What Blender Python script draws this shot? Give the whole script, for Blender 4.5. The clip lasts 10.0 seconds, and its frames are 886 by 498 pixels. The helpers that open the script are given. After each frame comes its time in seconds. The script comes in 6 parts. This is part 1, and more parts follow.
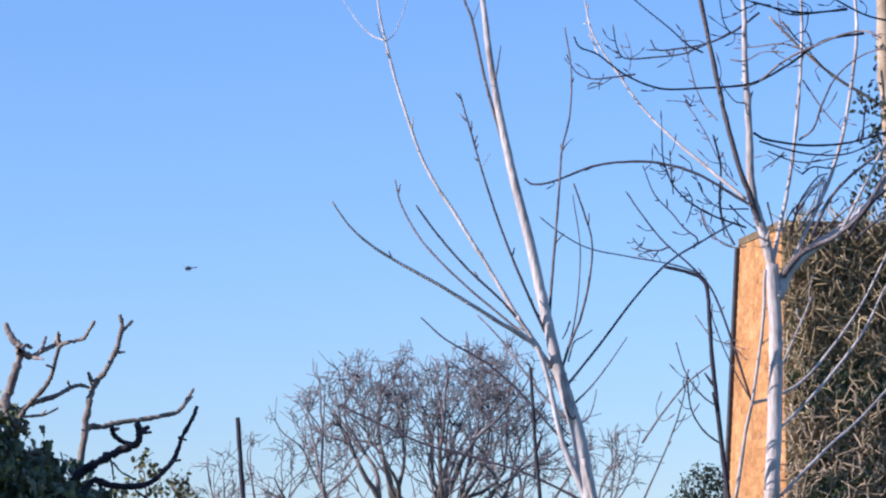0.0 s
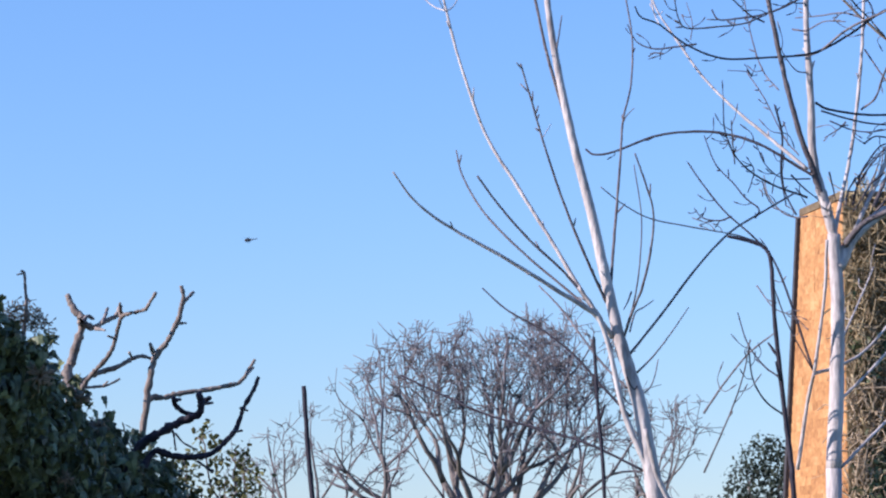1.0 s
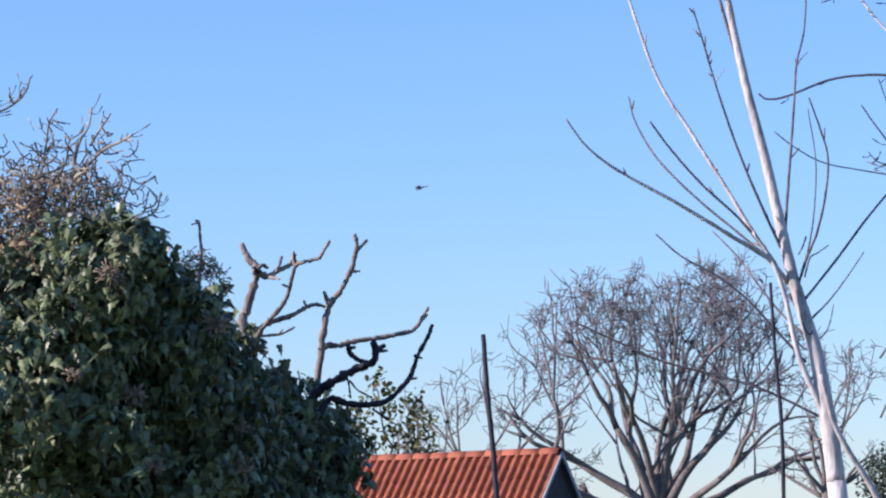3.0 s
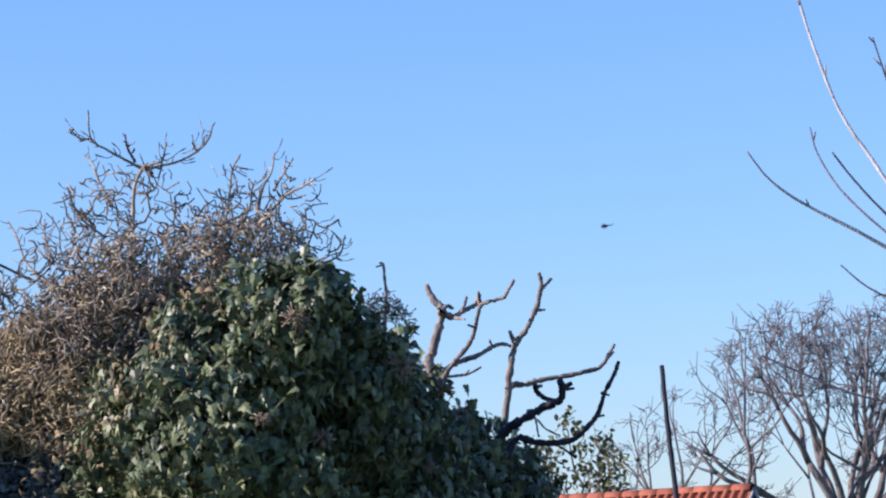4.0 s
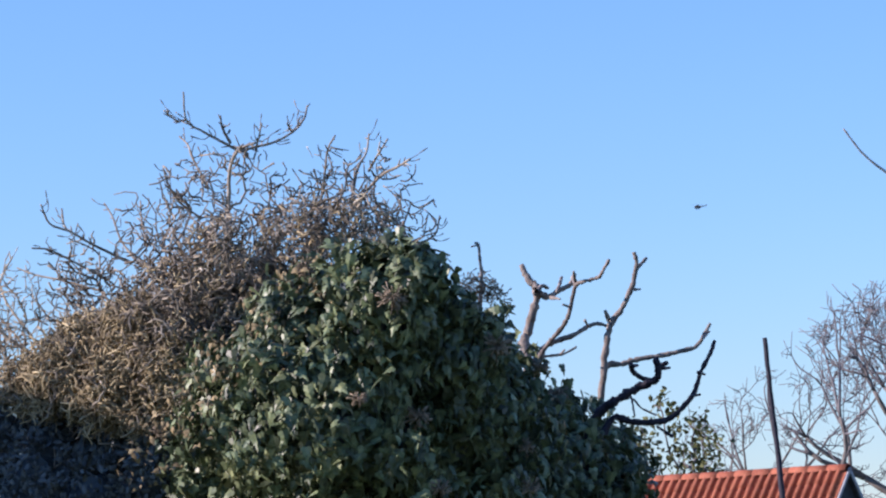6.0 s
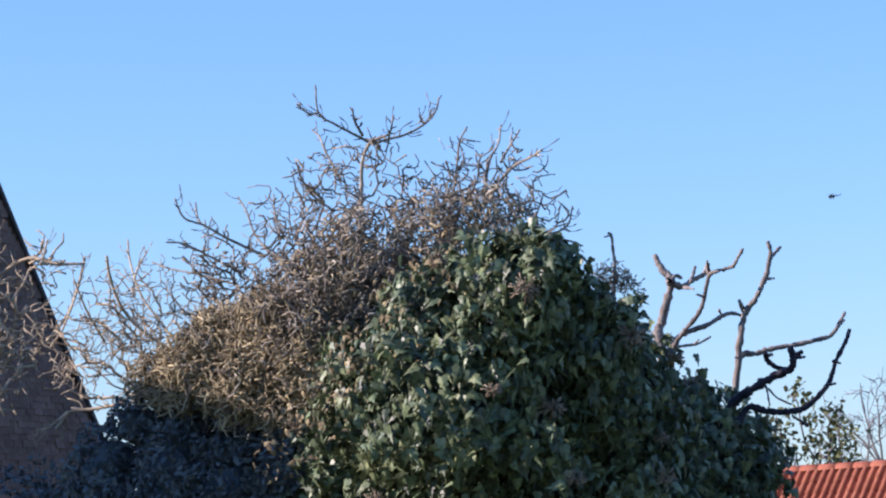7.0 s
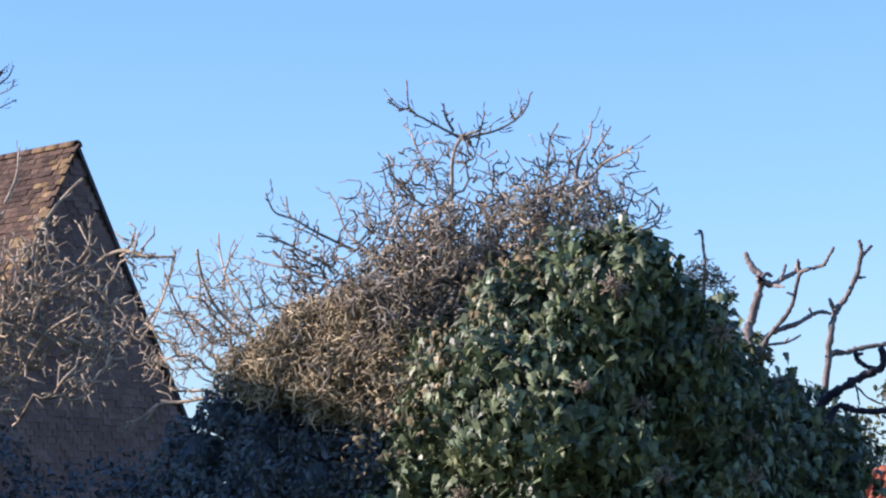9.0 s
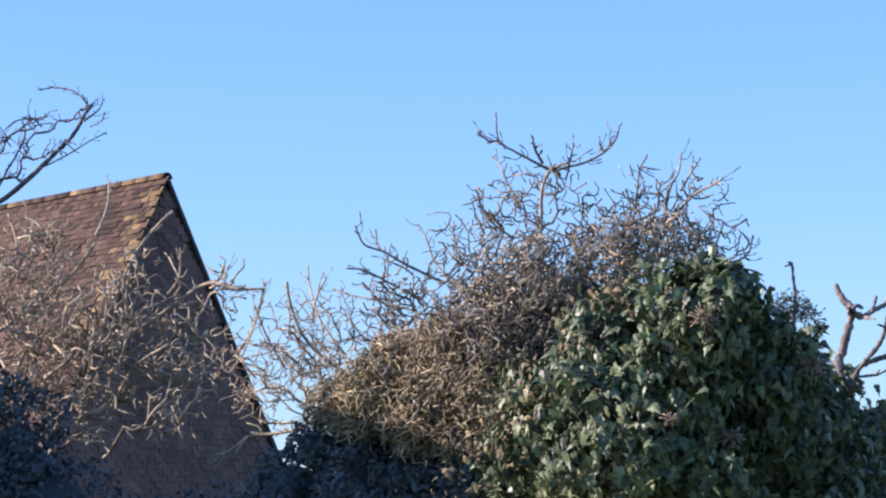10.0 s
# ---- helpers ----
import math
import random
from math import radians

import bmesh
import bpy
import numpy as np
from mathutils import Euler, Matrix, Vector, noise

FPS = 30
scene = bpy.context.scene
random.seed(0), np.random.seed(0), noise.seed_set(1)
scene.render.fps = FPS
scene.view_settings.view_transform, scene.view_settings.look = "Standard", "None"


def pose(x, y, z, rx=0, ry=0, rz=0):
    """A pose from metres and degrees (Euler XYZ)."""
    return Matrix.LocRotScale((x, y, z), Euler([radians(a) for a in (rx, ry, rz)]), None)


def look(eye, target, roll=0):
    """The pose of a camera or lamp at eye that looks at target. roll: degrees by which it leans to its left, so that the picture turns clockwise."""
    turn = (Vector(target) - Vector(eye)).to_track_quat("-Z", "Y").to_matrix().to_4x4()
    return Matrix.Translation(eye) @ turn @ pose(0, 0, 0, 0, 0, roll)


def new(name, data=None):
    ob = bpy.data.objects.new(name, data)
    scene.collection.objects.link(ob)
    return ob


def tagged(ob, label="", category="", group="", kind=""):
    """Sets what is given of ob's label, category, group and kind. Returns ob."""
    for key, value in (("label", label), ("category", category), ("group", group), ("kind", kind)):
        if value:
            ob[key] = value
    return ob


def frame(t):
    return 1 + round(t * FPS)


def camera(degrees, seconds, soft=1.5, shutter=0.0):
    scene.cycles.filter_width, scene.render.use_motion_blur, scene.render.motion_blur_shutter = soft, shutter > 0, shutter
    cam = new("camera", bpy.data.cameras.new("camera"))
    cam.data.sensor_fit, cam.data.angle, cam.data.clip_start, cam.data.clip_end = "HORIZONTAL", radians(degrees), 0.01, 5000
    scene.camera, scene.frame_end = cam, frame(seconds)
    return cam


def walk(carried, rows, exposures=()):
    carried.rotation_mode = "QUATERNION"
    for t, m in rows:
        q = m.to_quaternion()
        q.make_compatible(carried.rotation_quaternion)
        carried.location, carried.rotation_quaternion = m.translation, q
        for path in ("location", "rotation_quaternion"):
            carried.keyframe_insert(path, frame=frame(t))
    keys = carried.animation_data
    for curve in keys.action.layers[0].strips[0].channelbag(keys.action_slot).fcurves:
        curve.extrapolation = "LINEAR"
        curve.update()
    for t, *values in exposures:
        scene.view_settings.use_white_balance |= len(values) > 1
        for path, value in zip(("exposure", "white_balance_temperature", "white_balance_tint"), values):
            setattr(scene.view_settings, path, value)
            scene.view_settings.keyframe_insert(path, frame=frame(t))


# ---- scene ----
cam = camera(16.0, 10.0, soft=2.2)
EYE = (0.0, 0.0, 1.6)
# seconds, yaw, pitch, lean to the right, sway aside and upward
ROWS = [
    (0.0, 0.055, 7.950, 0.221, 0.0122, 0.0122),
    (0.5, 0.216, 7.843, 0.191, 0.0089, 0.0101),
    (1.0, 1.146, 7.432, 0.164, 0.0052, 0.0089),
    (1.5, 1.884, 7.050, 0.052, -0.0022, 0.0110),
    (2.0, 2.561, 6.884, 0.047, -0.0086, 0.0137),
    (2.2, 2.803, 6.774, 0.161, -0.0132, 0.0144),
    (3.3, 5.128, 6.459, 0.450, 0.0044, 0.0074),
    (3.5, 5.846, 6.663, 0.722, 0.0084, 0.0050),
    (4.0, 7.683, 7.244, 1.186, 0.0087, 0.0030),
    (4.5, 7.700, 7.201, 1.234, 0.0046, -0.0005),
    (5.0, 8.877, 7.000, 1.209, 0.0067, 0.0011),
    (5.2, 9.313, 6.956, 1.221, 0.0083, 0.0013),
    (6.3, 9.461, 6.953, 1.220, -0.0060, -0.0094),
    (6.5, 9.932, 6.991, 1.171, -0.0072, -0.0105),
    (7.0, 11.831, 6.866, 1.408, -0.0013, -0.0122),
    (7.5, 12.320, 6.632, 1.270, -0.0053, -0.0122),
    (8.0, 12.516, 6.622, 1.186, -0.0033, -0.0129),
    (8.5, 12.608, 6.590, 1.182, -0.0043, -0.0119),
    (9.0, 13.468, 6.814, 0.748, -0.0037, -0.0107),
    (9.5, 14.227, 7.388, 0.404, -0.0048, -0.0093),
    (10.0, 15.089, 7.404, 0.612, -0.0058, -0.0070),
]
walk(cam, [(t, pose(EYE[0] + aside, EYE[1], EYE[2] + lift, 90 + pitch, 0, yaw) @ pose(0, 0, 0, 0, 0, -lean)) for t, yaw, pitch, lean, aside, lift in ROWS], [(0.0, 0.58, 6050, 29), (2.0, 0.63, 6050, 29), (5.0, 0.66, 6050, 29), (6.5, 0.68, 6050, 29), (7.5, 0.84, 6050, 29), (10.0, 0.84, 6050, 29)])

# ---------------------------------------------------------------- light
SUN_AZ, SUN_EL = 253.0, 22.0          # degrees, clockwise from +y
to_sun = Vector((math.sin(radians(SUN_AZ)) * math.cos(radians(SUN_EL)),
                 math.cos(radians(SUN_AZ)) * math.cos(radians(SUN_EL)), math.sin(radians(SUN_EL))))
world = bpy.data.worlds.new("world")
scene.world = world
world.use_nodes = True
wn = world.node_tree.nodes
sky = wn.new("ShaderNodeTexSky")
sky.sky_type = "NISHITA"
sky.sun_disc = False
sky.sun_elevation, sky.sun_rotation = radians(SUN_EL), radians(SUN_AZ)
sky.altitude, sky.air_density, sky.dust_density, sky.ozone_density = 0, 1.38, 0.0, 8.5
world.node_tree.links.new(sky.outputs[0], wn["Background"].inputs[0])
wn["Background"].inputs[1].default_value = 0.13
sun = new("sun", bpy.data.lights.new("sun", "SUN"))
sun.data.energy, sun.data.angle, sun.data.color = 5.0, radians(0.5), (1.0, 0.90, 0.76)
sun.matrix_world = look(to_sun * 100, (0, 0, 0))


# ---------------------------------------------------------------- materials
def material(name, colours, rough=0.8, scale=6.0, detail=6.0, bump=0.3, fine=40.0, metal=0.0, spec=0.3, stretch=(1, 1, 1),
             per_piece=0.0, piece="island", translucent=0.0):
    """Mottled surface: a ramp over noise at two scales, relief from the finer one, and brightness that varies from piece to piece."""
    m = bpy.data.materials.new(name)
    m.use_nodes = True
    n, link = m.node_tree.nodes, m.node_tree.links.new
    b = n["Principled BSDF"]
    co, mp = n.new("ShaderNodeTexCoord"), n.new("ShaderNodeMapping")
    mp.inputs["Scale"].default_value = stretch
    if piece == "object":
        shift, info = n.new("ShaderNodeVectorMath"), n.new("ShaderNodeObjectInfo")
        link(co.outputs["Object"], shift.inputs[0])
        link(info.outputs["Location"], shift.inputs[1])
        link(shift.outputs[0], mp.inputs[0])
    else:
        link(co.outputs["Object"], mp.inputs[0])
    big, small, mix, ramp = n.new("ShaderNodeTexNoise"), n.new("ShaderNodeTexNoise"), n.new("ShaderNodeMix"), n.new("ShaderNodeValToRGB")
    for tex, s in ((big, scale), (small, fine)):
        link(mp.outputs[0], tex.inputs["Vector"])
        tex.inputs["Scale"].default_value, tex.inputs["Detail"].default_value = s, detail
    mix.inputs[0].default_value = 0.4
    link(big.outputs[0], mix.inputs[2])
    link(small.outputs[0], mix.inputs[3])
    link(mix.outputs[0], ramp.inputs[0])
    e = ramp.color_ramp.elements
    while len(e) < len(colours):
        e.new(0.5)
    for i, c in enumerate(colours):
        e[i].position, e[i].color = 0.3 + 0.4 * i / max(1, len(colours) - 1), (*c, 1)
    colour = ramp.outputs[0]
    if per_piece:
        if piece == "object":
            rnd = n.new("ShaderNodeObjectInfo").outputs["Random"]
        else:
            rnd = n.new("ShaderNodeNewGeometry").outputs["Random Per Island"]
        hsv, rng = n.new("ShaderNodeHueSaturation"), n.new("ShaderNodeMapRange")
        link(rnd, rng.inputs[0])
        rng.inputs[3].default_value, rng.inputs[4].default_value = 1 - per_piece, 1 + per_piece
        link(rng.outputs[0], hsv.inputs["Value"])
        link(colour, hsv.inputs["Color"])
        colour = hsv.outputs[0]
    link(colour, b.inputs["Base Color"])
    b.inputs["Roughness"].default_value, b.inputs["Metallic"].default_value = rough, metal
    b.inputs["Specular IOR Level"].default_value = spec
    if bump:
        bp = n.new("ShaderNodeBump")
        bp.inputs["Strength"].default_value, bp.inputs["Distance"].default_value = bump, 0.01
        link(small.outputs[0], bp.inputs["Height"])
        link(bp.outputs[0], b.inputs["Normal"])
    if translucent:
        tr, ms = n.new("ShaderNodeBsdfTranslucent"), n.new("ShaderNodeMixShader")
        link(colour, tr.inputs[0])
        ms.inputs[0].default_value = translucent
        link(b.outputs[0], ms.inputs[1])
        link(tr.outputs[0], ms.inputs[2])
        link(ms.outputs[0], n["Material Output"].inputs[0])
    return m


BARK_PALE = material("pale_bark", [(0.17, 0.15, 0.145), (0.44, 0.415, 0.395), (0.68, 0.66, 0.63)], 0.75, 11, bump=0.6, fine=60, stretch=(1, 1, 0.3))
# grey twigs; on the two pale trees it paints shaded sides of limbs
BARK_GREY_AND_SHADE = material("grey_bark_and_shade", [(0.045, 0.040, 0.046), (0.12, 0.108, 0.115), (0.28, 0.26, 0.26)], 0.8, 9, bump=0.6, fine=70)
# dark stems and twigs; also paints ivy shade on the dead tree's boughs
BARK_DARK_AND_SHADE = material("dark_bark_and_shade", [(0.010, 0.010, 0.016), (0.022, 0.021, 0.032), (0.045, 0.040, 0.055)], 0.7, 9, bump=0.3, fine=60)
BARK_DEAD = material("dead_wood", [(0.07, 0.058, 0.050), (0.21, 0.180, 0.155), (0.39, 0.345, 0.30)], 0.85, 12, bump=0.8, fine=60, stretch=(1, 1, 0.4))
BARK_FAR = material("oak_bark", [(0.08, 0.070, 0.064), (0.165, 0.148, 0.134), (0.26, 0.237, 0.218)], 0.9, 1.5, bump=0.4, fine=9)
BARK_FAR_TWIG = material("oak_twig_bark", [(0.125, 0.116, 0.120), (0.235, 0.220, 0.222)], 0.9, 1.5, bump=0, fine=9)
TWIG_BROWN = material("brown_twig_bark", [(0.07, 0.060, 0.047), (0.215, 0.185, 0.142), (0.47, 0.42, 0.33)], 0.85, 6, bump=0.2, fine=40, per_piece=0.5)
TWIG_GOLD = material("dry_stalk", [(0.13, 0.10, 0.06), (0.31, 0.25, 0.145), (0.55, 0.46, 0.28)], 0.85, 6, bump=0.2, fine=40, per_piece=0.6)
TWIG_PALE = material("pale_twig_bark", [(0.16, 0.125, 0.083), (0.38, 0.305, 0.205), (0.60, 0.505, 0.36)], 0.85, 6, bump=0.2, fine=40, per_piece=0.3)
DEAD_LEAF = material("dry_leaf", [(0.10, 0.080, 0.044), (0.20, 0.158, 0.085), (0.32, 0.25, 0.14)], 0.9, 6, bump=0, per_piece=0.5)
CREEPER_MAT = material("creeper_litter", [(0.11, 0.088, 0.048), (0.24, 0.19, 0.10), (0.38, 0.30, 0.16)], 0.95, 9, bump=0.9, fine=35)
BARK_TAN = material("tan_bark", [(0.22, 0.16, 0.10), (0.36, 0.28, 0.19), (0.48, 0.39, 0.28)], 0.85, 5, bump=0.5, fine=40)
BUD = material("winter_bud", [(0.03, 0.02, 0.02), (0.06, 0.04, 0.035)], 0.7, 20)
IVY_LEAF = material("ivy_leaf", [(0.046, 0.072, 0.046), (0.106, 0.138, 0.068), (0.25, 0.27, 0.13)], 0.42, 5, bump=0.1, fine=50, spec=0.34, per_piece=0.6, translucent=0.08)
WALL_IVY = material("small_ivy_leaf", [(0.04, 0.06, 0.03), (0.09, 0.12, 0.055), (0.20, 0.22, 0.11)], 0.5, 5, bump=0.1, fine=50, spec=0.4, per_piece=0.5, translucent=0.08)
# dark bluish colour paints the shade between leaves and twigs
SHADE_FILL = material("shade_fill", [(0.050, 0.066, 0.075), (0.080, 0.098, 0.102)], 0.85, 8, bump=0.5, fine=30)
IVY_BLOOM = material("ivy_seed_head", [(0.14, 0.11, 0.075), (0.29, 0.235, 0.165)], 0.9, 9, per_piece=0.4)
# bluish grey-green puts the blue of the shade into the leaves
HEDGE_SHADE_LEAF = material("hedge_shade_leaf", [(0.055, 0.068, 0.070), (0.085, 0.10, 0.096), (0.12, 0.13, 0.11)], 0.5, 5, bump=0, spec=0.35, per_piece=0.4, translucent=0.1)
NEEDLE = material("olive_foliage", [(0.05, 0.06, 0.02), (0.10, 0.11, 0.04), (0.17, 0.16, 0.06)], 0.7, 3, bump=0, per_piece=0.5, translucent=0.15)
EVERGREEN = material("evergreen_foliage", [(0.016, 0.026, 0.020), (0.035, 0.052, 0.034), (0.06, 0.078, 0.048)], 0.7, 1.5, bump=0, per_piece=0.5, translucent=0.06)
ROOF_TILE = material("clay_plain_tile", [(0.030, 0.020, 0.015), (0.078, 0.048, 0.032), (0.15, 0.096, 0.062)], 0.9, 1.6, bump=0.5, fine=22, per_piece=0.5)
MOSS_CAP = material("mossy_coping", [(0.075, 0.056, 0.034), (0.15, 0.115, 0.068), (0.23, 0.185, 0.11)], 0.95, 7, bump=0.9, fine=25)
ROOF_TILE_OBJ = material("clay_plain_tile_piece", [(0.030, 0.020, 0.015), (0.078, 0.048, 0.032), (0.15, 0.096, 0.062)], 0.9, 1.6, bump=0.5, fine=22, per_piece=0.5, piece="object")
# lighter copy of the roof clay that brightens the shaded gable
WALL_TILE_LIFT = material("shade_lift_wall_tile", [(0.080, 0.053, 0.043), (0.15, 0.101, 0.082), (0.22, 0.152, 0.122)], 0.9, 1.6, bump=0.5, fine=22, per_piece=0.14)
WALL_TILE_LIFT_OBJ = material("shade_lift_wall_tile_piece", [(0.080, 0.053, 0.043), (0.15, 0.101, 0.082), (0.22, 0.152, 0.122)], 0.9, 1.6, bump=0.5, fine=22, per_piece=0.14, piece="object")
LICHEN_TILE = material("lichened_tile", [(0.09, 0.058, 0.036), (0.19, 0.125, 0.062), (0.33, 0.24, 0.10)], 0.95, 6, bump=0.7, fine=25, per_piece=0.35, piece="object")
PANTILE = material("red_pantile", [(0.20, 0.055, 0.03), (0.31, 0.095, 0.05), (0.41, 0.15, 0.08)], 0.75, 2.2, bump=0.3, fine=25, per_piece=0.16, piece="object")
BRICK = material("orange_brick", [(0.22, 0.10, 0.040), (0.42, 0.215, 0.082), (0.58, 0.36, 0.165)], 0.9, 5, bump=0.8, fine=26, per_piece=0.07, piece="object")
MORTAR = material("lime_mortar", [(0.33, 0.165, 0.062), (0.45, 0.235, 0.092)], 0.95, 8, bump=0.5)
PAINT = material("weathered_white_paint", [(0.28, 0.28, 0.29), (0.42, 0.42, 0.42)], 0.6, 4, bump=0.1)
# boards, and the strip that paints the shaded edge of the brick end
DARK_BOARD_AND_SHADE = material("dark_weatherboard_and_shade", [(0.03, 0.03, 0.035), (0.07, 0.068, 0.07)], 0.8, 4, bump=0.3, stretch=(1, 1, 6))
GRASS = material("rough_grass", [(0.035, 0.05, 0.018), (0.06, 0.08, 0.03), (0.10, 0.10, 0.045)], 0.95, 0.3, bump=0.6, fine=8)
AIRFRAME = material("dark_airframe", [(0.03, 0.032, 0.036), (0.05, 0.05, 0.055)], 0.4, 2, bump=0)


# ---------------------------------------------------------------- building blocks
def mesh_of(name, verts, faces, mat, smooth_faces=False):
    me = bpy.data.meshes.new(name)
    me.from_pydata(verts, [], faces)
    me.materials.append(mat)
    if smooth_faces:
        me.polygons.foreach_set("use_smooth", [True] * len(me.polygons))
    me.update()
    return me


def part(name, me, parent, label="", kind=""):
    ob = new(name, me)
    ob.parent = parent
    if label or kind:
        tagged(ob, label, kind=kind)
    return ob


def thing(name, place, label, category, group="", kind=""):
    ob = new(name)
    ob.location = place
    return tagged(ob, label, category, group, kind)


def curve_points(pts, per=6):
    """A smooth line through a few control points."""
    p = np.array(pts, float)
    if len(p) < 3:
        return p[0] + (p[-1] - p[0]) * np.linspace(0, 1, per + 1)[:, None]
    q = np.vstack([2 * p[0] - p[1], p, 2 * p[-1] - p[-2]])
    s = np.linspace(0, 1, per, endpoint=False)[:, None]
    out = []
    for i in range(1, len(q) - 2):
        a, b, c, d = q[i - 1], q[i], q[i + 1], q[i + 2]
        out.append(0.5 * (2 * b + (c - a) * s + (2 * a - 5 * b + 4 * c - d) * s ** 2 + (3 * b - a - 3 * c + d) * s ** 3))
    out.append(p[-1:])
    return np.vstack(out)


class Tubes:
    """Gathers round tapering stems, and makes one mesh of them."""

    def __init__(self, sides=6):
        self.v, self.f, self.n, self.sides = [], [], 0, sides

    def add(self, p, r):
        p, r = np.asarray(p, float), np.asarray(r, float)
        k, m = self.sides, len(p)
        d = np.gradient(p, axis=0)
        d /= np.linalg.norm(d, axis=1)[:, None] + 1e-9
        ref = np.array((0.31, 0.95, 0.11)) if abs(d[:, 1].mean()) < 0.8 else np.array((0.95, 0.1, 0.3))
        a = np.cross(d, ref)
        a /= np.linalg.norm(a, axis=1)[:, None] + 1e-9
        b = np.cross(d, a)
        w = np.linspace(0, 2 * np.pi, k, endpoint=False)
        ring = p[:, None] + r[:, None, None] * (np.cos(w)[None, :, None] * a[:, None] + np.sin(w)[None, :, None] * b[:, None])
        self.v.append(ring.reshape(-1, 3))
        o = self.n
        for i in range(m - 1):
            for j in range(k):
                j2 = (j + 1) % k
                self.f.append((o + i * k + j, o + i * k + j2, o + (i + 1) * k + j2, o + (i + 1) * k + j))
        self.f.append(tuple(o + (m - 1) * k + j for j in range(k)))
        self.f.append(tuple(o + k - 1 - j for j in range(k)))
        self.n += m * k

    def mesh(self, name, mat):
        return mesh_of(name, np.vstack(self.v).tolist(), self.f, mat, True)


rng = np.random.default_rng(7)


def limb(tree, mat, thick, thin, *pts, name="limb", knots=0.06, sides=8, twigs=0, buds=0):
    """One bough of a tree as a part of it, from its base to its tip, in metres from the tree's foot."""
    p = curve_points(pts, 7)
    s = np.linspace(0, 1, len(p))
    r = 0.5 * (thick + (thin - thick) * s ** 0.8)
    r = r * (1 + knots * rng.standard_normal(len(r)))
    p = p + rng.standard_normal(p.shape) * min(0.1, knots * 1.2) * r[:, None]
    t = Tubes(sides)
    t.add(p, r)
    for _ in range(buds):
        i = rng.integers(1, len(p) - 1)
        d = (p[i + 1] - p[i]) / (np.linalg.norm(p[i + 1] - p[i]) + 1e-9)
        side = np.cross(d, rng.standard_normal(3))
        side /= np.linalg.norm(side) + 1e-9
        ln = rng.uniform(0.010, 0.03)
        q = p[i] + side * r[i] * 0.6
        t.add([q, q + (side * 0.7 + d) * ln * 0.6, q + (side + d * 1.4) * ln], [r[i] * 0.5, max(0.0035, r[i] * 0.4), 0.002])
    for _ in range(twigs):
        i = rng.integers(len(p) // 4, len(p) - 1)
        d = (p[i + 1] - p[i]) / (np.linalg.norm(p[i + 1] - p[i]) + 1e-9)
        side = np.cross(d, rng.standard_normal(3))
        side /= np.linalg.norm(side) + 1e-9
        ln = rng.uniform(0.03, 0.09)
        t.add(curve_points([p[i], p[i] + (side + d * 0.6) * ln * 0.5, p[i] + (side * 0.8 + d * 1.2) * ln], 3),
              np.array((0.5, 0.42, 0.36, 0.32, 0.30, 0.62, 0.3)) * np.clip(r[i], 0.005, 0.009))
    return part(name, t.mesh(name, mat), tree)


def grow(root, tips, start_dir=(0, 0, 1), tip_r=0.006, power=0.42, bend=0.35, jitter=0.04, step=0.5, pull=0.35):
    """Joins a cloud of twig tips into a branching tree; returns its stems as (points, radii)."""
    root = np.asarray(root, float)
    order = np.argsort(np.linalg.norm(tips - root, axis=1))
    pos, par, run, head = [root], [-1], [0.0], [np.asarray(start_dir, float)]
    chains = []
    P = np.zeros((len(tips) * 14 + 10, 3))
    L = np.zeros(len(P))
    P[0] = root
    n = 1
    for i in order:
        a = tips[i]
        dist = np.linalg.norm(P[:n] - a, axis=1)
        j = int(np.argmin(dist + pull * L[:n]))
        ln = dist[j]
        if ln < 1e-4:
            continue
        k = int(min(10, max(2, round(ln / step))))
        c = pos[j] + head[j] * ln * bend
        s = np.linspace(0, 1, k + 1)[1:, None]
        line = (1 - s) ** 2 * pos[j] + 2 * s * (1 - s) * c + s ** 2 * a
        line[:-1] += rng.standard_normal(line[:-1].shape) * jitter * ln
        chain, last = [j], j
        for q in line:
            d = q - pos[last]
            d /= np.linalg.norm(d) + 1e-9
            pos.append(q), par.append(last), run.append(L[last] + np.linalg.norm(q - pos[last])), head.append(d)
            P[n], L[n] = q, run[-1]
            last = n
            chain.append(n)
            n += 1
        chains.append(chain)
    load = np.zeros(n)
    for c in chains:
        load[c[-1]] += 1
    for i in range(n - 1, 0, -1):
        load[par[i]] += load[i]
    rad = tip_r * np.maximum(load, 0.6) ** power
    out = []
    for c in chains:
        r = rad[c].copy()
        r[0] = min(r[0], r[1] * 1.25)
        out.append((np.array([pos[i] for i in c]), r))
    return out


LEAF_OUTLINE = [(0, -0.10), (0.24, -0.20), (0.40, 0.02), (0.26, 0.24), (0.28, 0.46), (0.14, 0.52), (0, 1.0), (-0.14, 0.52), (-0.28, 0.46), (-0.26, 0.24), (-0.40, 0.02), (-0.24, -0.20)]
OVAL_OUTLINE = [(0, 0), (0.26, 0.3), (0.22, 0.7), (0, 1.0), (-0.22, 0.7), (-0.26, 0.3)]


